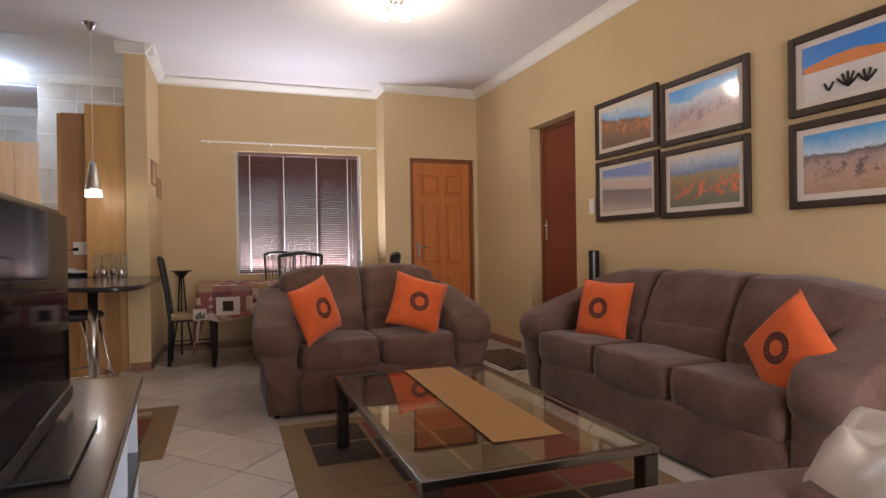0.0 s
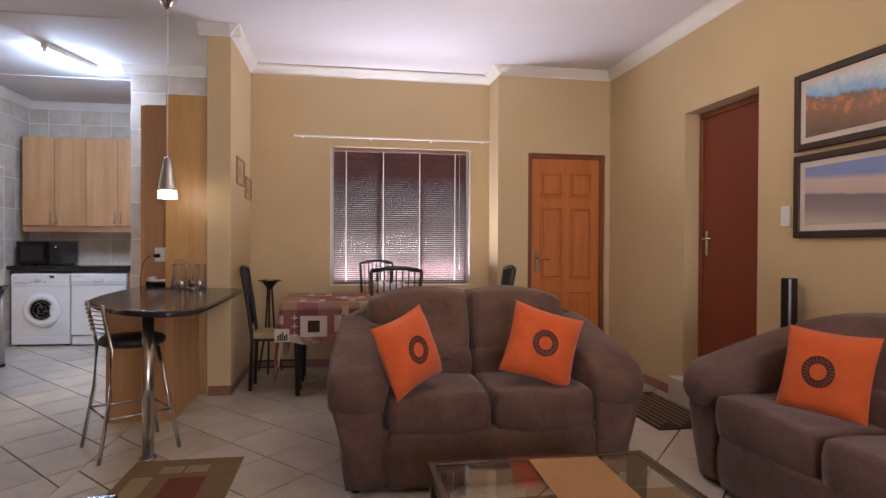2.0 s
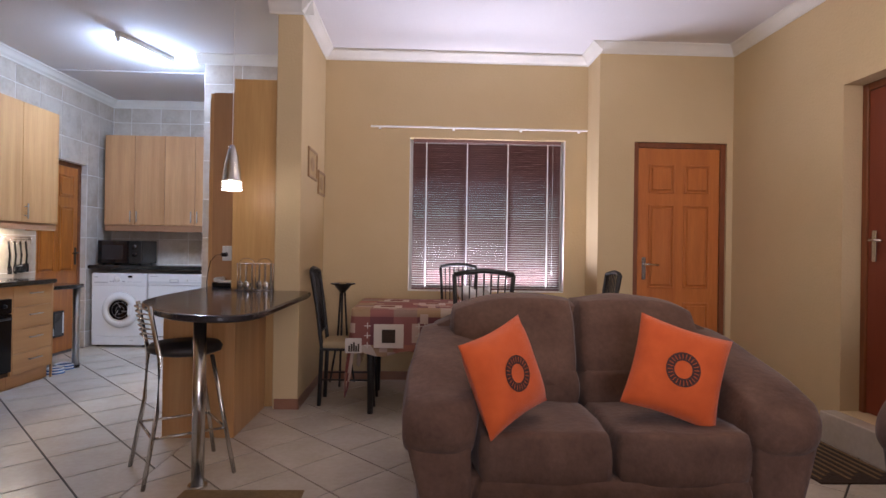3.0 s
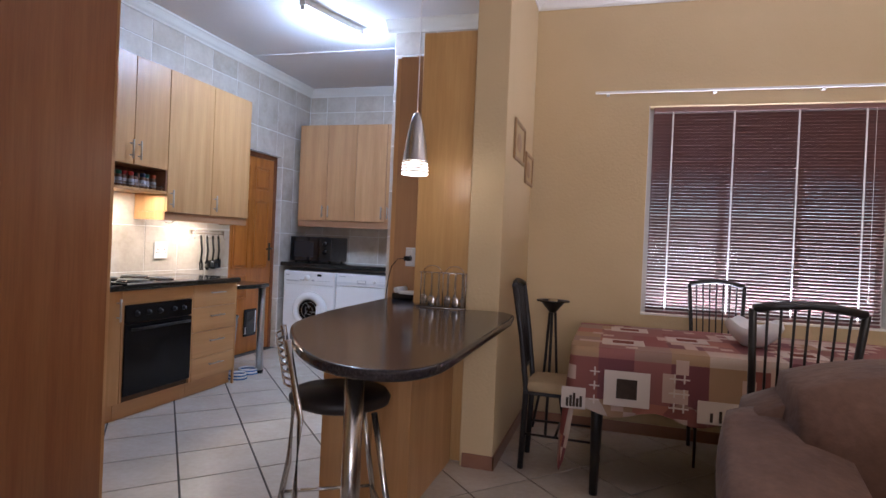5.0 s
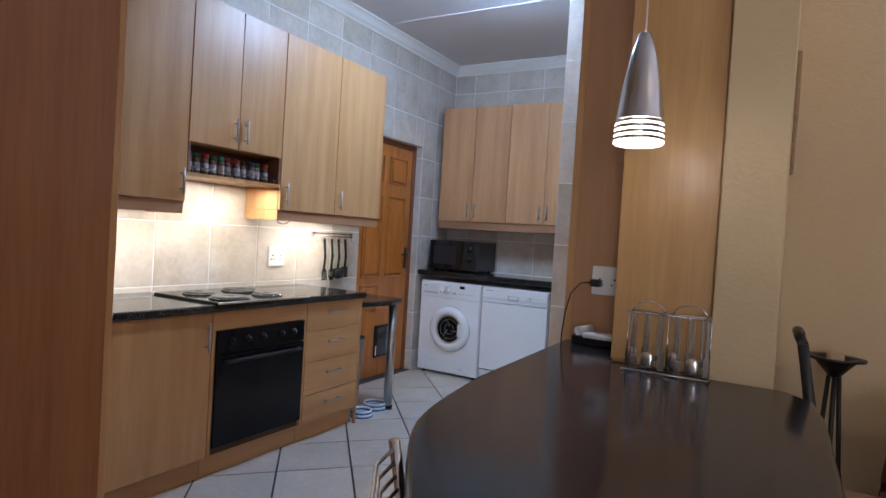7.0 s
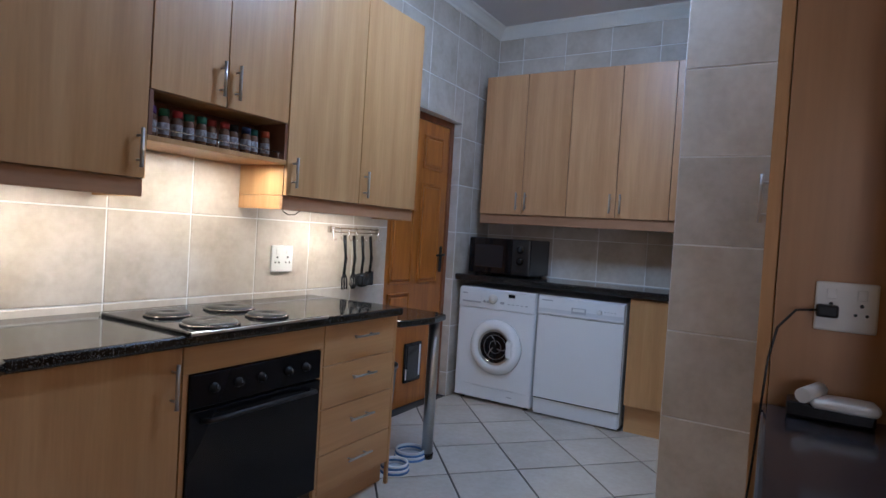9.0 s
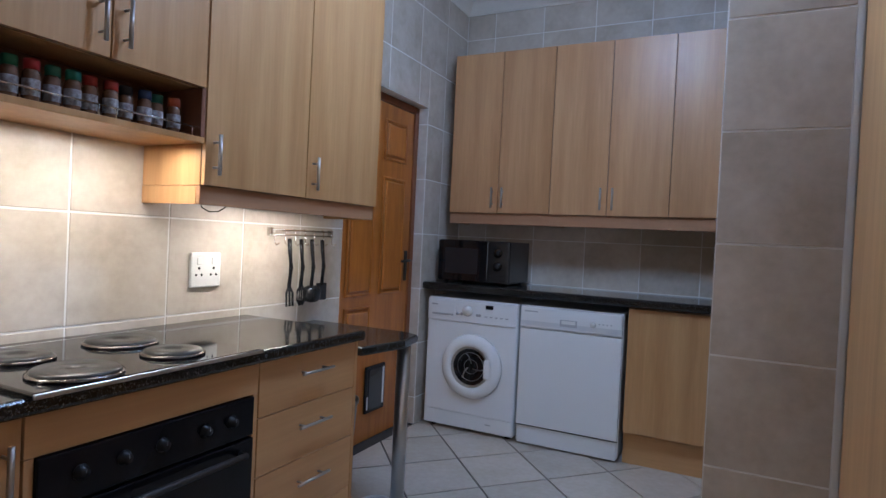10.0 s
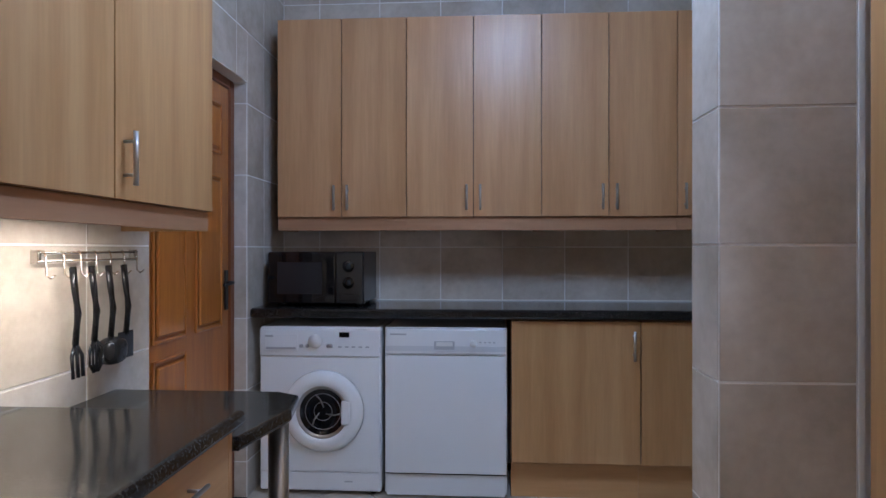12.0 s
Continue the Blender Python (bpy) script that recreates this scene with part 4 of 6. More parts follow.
def sofa(name, m, w, seats, label, depth=0.92, arm=0.26, back_h=0.84, cloth=SUEDE, rise=0.27):
    """A padded suede sofa with rolled arms; its front towards -y, centred on its width, foot of the front at y = 0."""
    s = thing(name, m, label, "sofa")
    h = w / 2
    part("base", pillow_bm((-h + 0.06, 0.05, 0.014), (h - 0.06, depth - 0.05, 0.30), 0.12, 8), cloth, s)
    part("front_panel", pillow_bm((-h + arm - 0.02, 0.012, 0.02), (h - arm + 0.02, 0.16, 0.30), 0.25, 8), cloth, s)
    inner = w - 2 * arm
    sw = inner / seats
    for i in range(seats):
        x0 = -h + arm + sw * i
        part("seat_cushion", pillow_bm((x0 - 0.005, -0.005, 0.26), (x0 + sw + 0.005, depth - 0.28, 0.475), 0.34, 10, 0.010, i), cloth, s)
    for i in range(seats):
        x0 = -h + arm + sw * i
        e0 = 0.07 if i == 0 else 0
        e1 = 0.07 if i == seats - 1 else 0
        bm = pillow_bm((x0 - 0.01 - e0, depth - 0.38, 0.52), (x0 + sw + 0.01 + e1, depth - 0.08, back_h + 0.01), 0.42, 10, 0.012, i + 5)
        for v in bm.verts:
            edge = (v.co.x / h) ** 2
            k = max(0, (v.co.z - 0.55) / 0.3)
            v.co.z -= 0.15 * edge * edge * k
            v.co.y += 0.12 * k - 0.05
        part("back_cushion", bm, cloth, s)
        bm = pillow_bm((x0 - 0.01, depth - 0.42, 0.40), (x0 + sw + 0.01, depth - 0.16, 0.62), 0.4, 8, 0.008, i + 9)
        part("lumbar_cushion", bm, cloth, s)
    bm = pillow_bm((-h + 0.10, depth - 0.22, 0.12), (h - 0.10, depth, back_h - 0.03), 0.22, 10)
    for v in bm.verts:
        v.co.z -= 0.16 * (v.co.x / h) ** 4 * max(0, (v.co.z - 0.5) / 0.3)
    part("backrest", bm, cloth, s)
    for sg in (-1, 1):
        xa, xb = sorted((sg * (h - arm), sg * h))
        bm = pillow_bm((xa + 0.01, 0.02, 0.012), (xb - 0.01, depth - 0.06, 0.50), 0.20, 8, 0.006, 3 + sg)
        for v in bm.verts:
            side = min(1, max(0, (v.co.x * sg - h + arm) / arm))
            v.co.x -= sg * 0.13 * side * max(0, 1 - v.co.z / 0.46)
        part("arm_side", bm, cloth, s)
        bm = pillow_bm((xa - 0.02, -0.025, 0.36), (xb + 0.02, depth - 0.08, 0.60), 0.62, 12, 0.010, 7 + sg, 2.4)
        for v in bm.verts:
            k = (v.co.y) / depth
            v.co.z += rise * max(0, k - 0.06)
            v.co.x -= sg * 0.09 * max(0, k)
        part("arm_pad", bm, cloth, s)
        for y in (0.10, depth - 0.12):
            part("foot", cyl((sg * (h - 0.14), y, 0), (sg * (h - 0.14), y, 0.045), 0.022, 0.028, 10), DARKW, s)
    return s


s1 = sofa("loveseat", pose(1.375, 5.07, 0, 0, 0, 0), 1.62, 2, "brown suede two-seat sofa facing the glass coffee table", back_h=0.93, arm=0.28, cloth=SUEDE_SHADE)
s2 = sofa("three_seat_sofa", pose(2.43, 3.97, 0, 0, 0, -90), 2.50, 3, "brown suede three-seat sofa against the wall below the pictures", depth=0.78, back_h=0.90, arm=0.28)
s3 = sofa("armchair", pose(0.98, 1.98, 0, 0, 0, -95) @ Matrix.Diagonal((1, 1, 0.90, 1)), 0.90, 1, "brown suede armchair at the end of the coffee table", arm=0.25, back_h=0.66, depth=0.86, rise=0.06)
cushion_with_ring(pose(0.965, 5.20, 0.668, -14, -14, 44), 0.370, "orange square cushion with dark ring leaning on the brown loveseat")
cushion_with_ring(pose(1.685, 5.29, 0.668, -18, 17, -8), 0.385, "orange square cushion with dark ring against the loveseat back")
cushion_with_ring(pose(2.73, 4.56, 0.640, -14, 2, -70), 0.385, "orange square cushion with dark ring upright on the long sofa")
cushion_with_ring(pose(2.66, 3.15, 0.605, -20, 40, -112), 0.385, "orange square cushion with dark ring tipped over on the long sofa")
thr = thing("throw", pose(1.70, 2.06, 0.575, 0, 0, -20), "silver grey satin throw bunched over the armchair", "throw")
bm = pillow_bm((-0.19, -0.28, -0.14), (0.19, 0.20, 0.14), 0.6, 14, 0.05, 3)
for v in bm.verts:
    v.co.z += 0.022 * math.sin(v.co.x * 26 + 5 * v.co.y + 2 * noise.noise(v.co * 6)) + 0.012 * math.sin(v.co.y * 34)
part("cloth", bm, SILVER, thr)

# ---- coffee table ----
ct = thing("coffee_table", pose(1.385, 3.71, 0), "glass coffee table with a dark metal rim and square legs", "coffee table")
hw, hl, cz = 0.43, 0.765, 0.385
for lo, hi in (((-hw, -hl, cz - 0.03), (-hw + 0.03, hl, cz)), ((hw - 0.03, -hl, cz - 0.03), (hw, hl, cz)), ((-hw + 0.03, -hl, cz - 0.03), (hw - 0.03, -hl + 0.03, cz)), ((-hw + 0.03, hl - 0.03, cz - 0.03), (hw - 0.03, hl, cz))):
    part("rim", box(lo, hi, 0.003), DARKST, ct)
part("glass_top", box((-hw + 0.03, -hl + 0.03, cz - 0.012), (hw - 0.03, hl - 0.03, cz - 0.003), 0.001), GLASS, ct)
for x in (-1, 1):
    for y in (-1, 1):
        part("leg", box((x * (hw - 0.035) - 0.03, y * (hl - 0.035) - 0.03, 0), (x * (hw - 0.035) + 0.03, y * (hl - 0.035) + 0.03, cz - 0.031), 0.004), DARKW, ct)
solid("table_runner", box((-0.135, -0.63, 0), (0.135, 0.63, 0.003), 0.001), RUNNER, "tan woven cloth runner lying across the glass coffee table", "table runner").matrix_world = pose(1.45, 3.80, cz + 0.001, 0, 0, -2)

# ---- rugs ----
def rug(name, m, w, l, label, border, fields):
    r = thing(name, m, label, "rug")
    part("border", box((-w / 2, -l / 2, 0), (w / 2, l / 2, 0.008), 0.003), border, r)
    for x0, x1, y0, y1, mm in fields:
        part("patch", box((x0 * w / 2, y0 * l / 2, 0.0085), (x1 * w / 2, y1 * l / 2, 0.011), 0.0012), mm, r)
    return r


RTAN = mat("rug_tan", (0.26, 0.165, 0.075), 0.95, noise_scale=60, amount=0.3, bump=0.6, bump_scale=400)
RBRN = mat("rug_brown", (0.055, 0.035, 0.024), 0.95, noise_scale=60, amount=0.3, bump=0.6, bump_scale=400)
RRED = mat("rug_red", (0.22, 0.060, 0.035), 0.95, noise_scale=60, amount=0.3, bump=0.6, bump_scale=400)
RCRM = mat("rug_cream", (0.42, 0.32, 0.18), 0.95, noise_scale=60, amount=0.3, bump=0.6, bump_scale=400)
f = []
random.seed(4)
for i in range(4):
    for j in range(7):
        f.append((-0.84 + 0.42 * i, -0.84 + 0.42 * i + 0.39, -0.93 + 0.265 * j, -0.93 + 0.265 * j + 0.24, random.choice([RBRN, RBRN, RRED, RTAN])))
rug("rug", pose(1.51, 3.71, 0), 1.62, 2.5, "tan bordered rug with brown and red squares under the coffee table", RTAN, f)
f = [(-0.8, -0.45, 0.1, 0.55, RCRM), (-0.4, 0.0, 0.62, 0.8, RCRM), (0.05, 0.45, 0.62, 0.8, RCRM), (-0.8, -0.2, -0.5, 0.05, RBRN), (-0.15, 0.5, -0.3, 0.5, RRED), (0.55, 0.85, -0.8, 0.8, RTAN), (-0.8, -0.1, -0.85, -0.55, RRED), (-0.05, 0.5, -0.85, -0.35, RBRN)]
rug("rug", pose(-0.18, 5.18, 0), 0.56, 1.08, "small patchwork mat in tan, red and cream on the floor tiles", RTAN, f)
rug("door_mat", pose(2.89, 6.27, 0), 0.46, 0.92, "dark brown mat with swirling bands below the red-brown door", RBRN, [(-0.9 + 0.22 * k, -0.82 + 0.22 * k, -0.9 + 0.1 * (k % 3), 0.85 - 0.12 * (k % 2), RTAN) for k in range(9)])

# ---- television and its stand ----
tv_m = pose(-0.10, 3.10, 0, 0, 0, 4.0)
st = thing("tv_stand", tv_m, "low glossy black television stand with pale open shelves", "tv stand")
part("top", box((-0.24, -0.70, 0.572), (0.27, 0.68, 0.607), 0.004), DARKW, st)
for y in (-0.68, -0.24, 0.20, 0.64):
    part("upright", box((-0.22, y, 0.03), (0.25, y + 0.02, 0.571), 0.001), PALEB, st)
part("shelf", box((-0.22, -0.68, 0.30), (0.262, 0.66, 0.325), 0.002), DARKW, st)
part("bottom_board", box((-0.22, -0.68, 0.0), (0.255, 0.66, 0.029), 0.002), DARKW, st)
part("back_board", box((-0.235, -0.68, 0.03), (-0.222, 0.66, 0.571)), DARKW, st)
tv = thing("television", tv_m @ pose(0.068, 0, 0.608), "large black flat television on the stand", "television")
part("screen", box((0.012, -0.62, 0.06), (0.028, 0.27, 0.575), 0.002), mat("tv_screen", (0.005, 0.005, 0.007), 0.05, ior=1.12), tv)
part("casing", box((-0.05, -0.64, 0.04), (0.011, 0.29, 0.595), 0.012, 2), BLACKP, tv)
part("bezel", box((0.0285, -0.64, 0.02), (0.032, 0.29, 0.059), 0.001), BLACKP, tv)
part("neck", box((-0.03, -0.27, 0.013), (0.0, -0.13, 0.042), 0.003), BLACKP, tv)
part("foot", box((-0.10, -0.42, 0.0), (0.13, 0.02, 0.012), 0.005, 2), BLACKP, tv)

# ---- dining corner ----
tb = thing("dining_table", pose(0, 0, 0), "dining table on slim dark legs below a patterned cloth", "dining table")
TX0, TX1, TY0, TY1, TZ = 0.17, 1.90, 6.95, 7.84, 0.735
part("tabletop", box((TX0, TY0, TZ - 0.03), (TX1, TY1, TZ - 0.004), 0.004), DARKW, tb)
for x in (TX0 + 0.12, TX1 - 0.12):
    for y in (TY0 + 0.10, TY1 - 0.10):
        part("leg", cyl((x, y, 0), (x, y, TZ - 0.031), 0.020, 0.032, 12), BLACKM, tb)


def dining_chair():
    """A black metal chair, its back at y = 0 and its seat towards +y."""
    c = thing("dining_chair", pose(0, 0, 0), "black metal dining chair with spindle back and beige seat", "dining chair", "dining chairs")
    for s in (-1, 1):
        part("back_post", tube([(s * 0.17, 0.02, 0), (s * 0.175, 0.035, 0.45), (s * 0.185, 0.0, 0.75), (s * 0.205, -0.045, 1.03)], 0.0155, 8), BLACKM, c)
        part("front_leg", tube([(s * 0.19, 0.42, 0), (s * 0.185, 0.40, 0.44)], 0.011, 8), BLACKM, c)
    part("top_rail", tube([(-0.205, -0.045, 1.03), (-0.10, -0.055, 1.048), (0, -0.058, 1.055), (0.10, -0.055, 1.048), (0.205, -0.045, 1.03)], 0.016, 8), BLACKM, c)
    part("lower_rail", tube([(-0.18, 0.012, 0.56), (0.18, 0.012, 0.56)], 0.009, 8), BLACKM, c)
    for k in range(7):
        x = -0.135 + 0.045 * k
        part("spindle", tube([(x, 0.012, 0.56), (x * 1.12, -0.052, 1.04)], 0.0055, 6), BLACKM, c)
    part("seat_frame", box((-0.20, 0.02, 0.425), (0.20, 0.42, 0.445), 0.006), BLACKM, c)
    part("seat", pillow_bm((-0.205, 0.03, 0.44), (0.205, 0.43, 0.50), 0.3, 6), BEIGE, c)
    for s in (-1, 1):
        part("stretcher", tube([(s * 0.172, 0.025, 0.20), (s * 0.188, 0.41, 0.20)], 0.007, 6), BLACKM, c)
    part("stretcher", tube([(-0.18, 0.2, 0.20), (0.18, 0.2, 0.20)], 0.007, 6), BLACKM, c)
    return c


ch = dining_chair()
SLIM = Matrix.Diagonal((0.88, 1, 0.975, 1))
ch.matrix_world = pose(1.01, 6.50, 0, 0, 0, 2) @ SLIM
ch2 = copy_thing(ch, pose(0.96, 8.06, 0, 0, 0, 180) @ Matrix.Diagonal((0.88, 1, 1, 1)))
ch3 = copy_thing(ch, pose(-0.12, 7.38, 0, 0, 0, -90) @ SLIM)
ch4 = copy_thing(ch, pose(2.06, 7.38, 0, 0, 0, 90) @ SLIM)

# ---- bar stool ----
def bar_stool(m):
    c = thing("bar_stool", m, "chrome bar stool with black round seat beside the bar", "bar stool")
    part("seat", lathe([(0, 0.60), (0.14, 0.60), (0.175, 0.615), (0.18, 0.635), (0.165, 0.655), (0, 0.66)], 28), mat("black_vinyl", (0.02, 0.016, 0.015), 0.5), c)
    for s in (-1, 1):
        part("back_post", tube([(s * 0.19, -0.22, 0), (s * 0.165, -0.16, 0.35), (s * 0.155, -0.15, 0.60), (s * 0.165, -0.20, 0.86)], 0.011, 10), CHROME, c)
        part("front_leg", tube([(s * 0.19, 0.20, 0), (s * 0.12, 0.10, 0.60)], 0.011, 10), CHROME, c)
        part("foot_rail", tube([(s * 0.172, -0.18, 0.23), (s * 0.164, 0.16, 0.23)], 0.007, 8), CHROME, c)
    part("foot_rail", tube([(-0.164, 0.16, 0.23), (0.164, 0.16, 0.23)], 0.007, 8), CHROME, c)
    part("foot_rail", tube([(-0.172, -0.18, 0.23), (0.172, -0.18, 0.23)], 0.007, 8), CHROME, c)
    for k in range(7):
        z = 0.70 + 0.024 * k
        part("back_rung", tube([(-0.16, -0.172 - 0.028 * k / 6, z), (-0.08, -0.20 - 0.028 * k / 6, z), (0.08, -0.20 - 0.028 * k / 6, z), (0.16, -0.172 - 0.028 * k / 6, z)], 0.004, 6), CHROME, c)
    return c


bar_stool(pose(-0.575, 6.00, 0, 0, 0, -56))

# ---- lamps ----
pd = thing("pendant_lamp", pose(-0.578, 6.70, 0.0), "brushed steel cone pendant lamp, lit, over the breakfast bar", "pendant lamp")
part("ceiling_rose", lathe([(0, CEIL - 0.07), (0.012, CEIL - 0.07), (0.055, CEIL - 0.006), (0.06, CEIL), (0, CEIL)], 24), CHROME, pd)
part("flex", cyl((0, 0, 1.79), (0, 0, CEIL - 0.06), 0.0025, seg=6), CORD, pd)
part("shade", lathe([(0.004, 1.80), (0.012, 1.785), (0.030, 1.735), (0.048, 1.655), (0.059, 1.57), (0.061, 1.57), (0.0595, 1.573), (0.050, 1.655), (0.033, 1.74), (0.016, 1.795), (0.004, 1.80)], 32), CHROME, pd)
for k in range(4):
    z = 1.569 - 0.0145 * k
    r = 0.0610 + 0.0006 * k
    part("shade_rim", lathe([(r, z), (r + 0.0006, z - 0.0085), (r - 0.001, z - 0.0085), (r - 0.0016, z)], 32), CHROME, pd)
    holes = bmesh.new()
    for a in range(26):
        t0, t1 = 2 * math.pi * a / 26, 2 * math.pi * (a + 0.66) / 26
        holes.faces.new([holes.verts.new((r * math.cos(t), r * math.sin(t), zz)) for t, zz in ((t0, z - 0.0087), (t1, z - 0.0087), (t1, z - 0.0143), (t0, z - 0.0143))])
    part("glowing_band", holes, PENDG, pd)
part("diffuser", lathe([(0, 1.508), (0.060, 1.508), (0.062, 1.512), (0, 1.5125)], 32), PENDG, pd)
tl = thing("fluorescent_light", pose(-1.80, 8.15, 0, 0, 0, -14), "white fluorescent batten light, lit, on the kitchen ceiling", "ceiling light")
part("batten", box((-0.03, -0.34, CEIL - 0.045), (0.03, 0.34, CEIL), 0.004), WHITED, tl)
part("tube", cyl((0, -0.33, CEIL - 0.062), (0, 0.33, CEIL - 0.062), 0.015, seg=16), TUBEG, tl)
for y in (-0.335, 0.32):
    part("end_cap", box((-0.018, y, CEIL - 0.08), (0.018, y + 0.015, CEIL - 0.046), 0.002), WHITED, tl)
ll = thing("spotlight_cluster", pose(1.62, 5.47, -0.01), "small chrome ceiling spotlight cluster with lit bulbs", "ceiling light")
part("ceiling_plate", lathe([(0, CEIL - 0.025), (0.05, CEIL - 0.025), (0.06, CEIL), (0, CEIL)], 24), CHROME, ll)
for a in (20, 140, 260):
    x, y = math.cos(radians(a)), math.sin(radians(a))
    arm = part("arm", tube([(0.02 * x, 0.02 * y, CEIL - 0.03), (0.07 * x, 0.07 * y, CEIL - 0.05), (0.09 * x, 0.09 * y, CEIL - 0.09)], 0.006, 6), CHROME, ll)
    part("bulb", lathe([(0, -0.045), (0.02, -0.04), (0.03, -0.02), (0.022, 0.0), (0.012, 0.012), (0, 0.012)], 16, (0.09 * x, 0.09 * y, CEIL - 0.105)), BULB, ll)

# ---- pictures on the wall ----
def scene_mat(name, stops, wob=0.06, slope=0.0, spots=None, zone=(0.2, 0.6), grain=0.5):
    """A printed landscape: bands of colour from its foot (0) to its top (1) with ragged borders, and clumps of a bright colour in a zone."""
    m = bpy.data.materials.new(name)
    m.use_nodes = True
    t, nd = m.node_tree, m.node_tree.nodes
    b = nd["Principled BSDF"]
    b.inputs["Roughness"].default_value = 0.35
    b.inputs["Coat Weight"].default_value = 0.7
    b.inputs["Coat Roughness"].default_value = 0.10
    co = nd.new("ShaderNodeTexCoord")
    sep = nd.new("ShaderNodeSeparateXYZ")
    t.links.new(co.outputs["Object"], sep.inputs[0])

    def noise(scale, rough=0.6):
        n = nd.new("ShaderNodeTexNoise")
        n.inputs["Scale"].default_value, n.inputs["Detail"].default_value, n.inputs["Roughness"].default_value = scale, 9, rough
        t.links.new(co.outputs["Object"], n.inputs["Vector"])
        return n.outputs["Fac"]

    def math_node(op, a, k, c):
        n = nd.new("ShaderNodeMath")
        n.operation = op
        for i, v in enumerate((a, k, c)):
            if isinstance(v, (int, float)):
                n.inputs[i].default_value = v
            else:
                t.links.new(v, n.inputs[i])
        return n.outputs[0]
    h = math_node("MULTIPLY_ADD", sep.outputs["Z"], 3.2, 0.5)
    h = math_node("MULTIPLY_ADD", sep.outputs["Y"], slope, h)
    h = math_node("MULTIPLY_ADD", noise(9, 0.68), wob * 8, math_node("SUBTRACT", h, wob * 4, 0))
    rp = nd.new("ShaderNodeValToRGB")
    el = rp.color_ramp.elements
    while len(el) < len(stops):
        el.new(0.5)
    for e, (p, c) in zip(el, stops):
        e.position, e.color = p, (*c, 1)
    t.links.new(h, rp.inputs[0])
    mx = nd.new("ShaderNodeMix")
    mx.data_type, mx.blend_type = "RGBA", "OVERLAY"
    mx.inputs[0].default_value = grain
    t.links.new(rp.outputs[0], mx.inputs[6])
    t.links.new(noise(34, 0.75), mx.inputs[7])
    last = mx.outputs[2]
    if spots:
        sp = nd.new("ShaderNodeMapRange")
        sp.inputs["From Min"].default_value, sp.inputs["From Max"].default_value = 0.50, 0.58
        t.links.new(noise(22, 0.7), sp.inputs["Value"])
        z0, z1 = zone
        d = math_node("ABSOLUTE", math_node("SUBTRACT", h, (z0 + z1) / 2, 0), 0, 0)
        band = nd.new("ShaderNodeMapRange")
        band.inputs["From Min"].default_value, band.inputs["From Max"].default_value = (z1 - z0) / 2, (z1 - z0) / 4
        t.links.new(d, band.inputs["Value"])
        f = math_node("MULTIPLY", sp.outputs[0], band.outputs[0], 0)
        m2 = nd.new("ShaderNodeMix")
        m2.data_type = "RGBA"
        t.links.new(f, m2.inputs[0])
        t.links.new(last, m2.inputs[6])
        m2.inputs[7].default_value = (*spots, 1)
        last = m2.outputs[2]
    t.links.new(last, b.inputs["Base Color"])
    return m


def wall_picture(y0, y1, z0, z1, m, label):
    """A framed landscape print hung on the east wall."""
    w, h = y1 - y0, z1 - z0
    p = thing("framed_picture", pose(X_E - 0.001, (y0 + y1) / 2, (z0 + z1) / 2), label, "picture", "landscape pictures on the wall")
    fw = 0.040
    for lo, hi in (((-0.026, -w / 2, -h / 2), (0, -w / 2 + fw, h / 2)), ((-0.026, w / 2 - fw, -h / 2), (0, w / 2, h / 2)), ((-0.026, -w / 2 + fw, -h / 2), (0, w / 2 - fw, -h / 2 + fw)), ((-0.026, -w / 2 + fw, h / 2 - fw), (0, w / 2 - fw, h / 2))):
        part("frame", box(lo, hi, 0.006, 2), FRAMED, p)
    part("mount", box((-0.012, -w / 2 + fw, -h / 2 + fw), (-0.002, w / 2 - fw, h / 2 - fw)), MATB, p)
    return part("print", box((-0.014, -w / 2 + 0.078, -h / 2 + 0.072), (-0.0125, w / 2 - 0.078, h / 2 - 0.072)), m, p), p


wall_picture(4.605, 5.335, 1.740, 2.178, scene_mat("print_red_rocks", [(0.0, (0.14, 0.09, 0.06)), (0.30, (0.24, 0.13, 0.07)), (0.50, (0.30, 0.13, 0.06)), (0.60, (0.16, 0.11, 0.08)), (0.66, (0.20, 0.42, 0.68)), (0.90, (0.55, 0.60, 0.62))], 0.05, -0.5, (0.55, 0.20, 0.07), (0.30, 0.66)), "dark framed print of orange rocks under a blue sky")
wall_picture(3.850, 4.575, 1.716, 2.143, scene_mat("print_pink_trees", [(0.0, (0.58, 0.44, 0.34)), (0.25, (0.52, 0.36, 0.32)), (0.45, (0.40, 0.34, 0.40)), (0.68, (0.55, 0.58, 0.66)), (0.76, (0.12, 0.42, 0.78)), (0.95, (0.03, 0.28, 0.70))], 0.07, 0.2, (0.24, 0.15, 0.14), (0.25, 0.50)), "dark framed print of pale pink trees under blue sky")
wall_picture(4.605, 5.335, 1.245, 1.715, scene_mat("print_grey_dunes", [(0.0, (0.50, 0.42, 0.36)), (0.22, (0.30, 0.24, 0.24)), (0.46, (0.22, 0.19, 0.22)), (0.50, (0.58, 0.44, 0.38)), (0.72, (0.62, 0.50, 0.46)), (0.82, (0.22, 0.30, 0.58))], 0.008, -0.25, None, (0.2, 0.6), 0.12), "dark framed print of grey dunes under a pale sky")
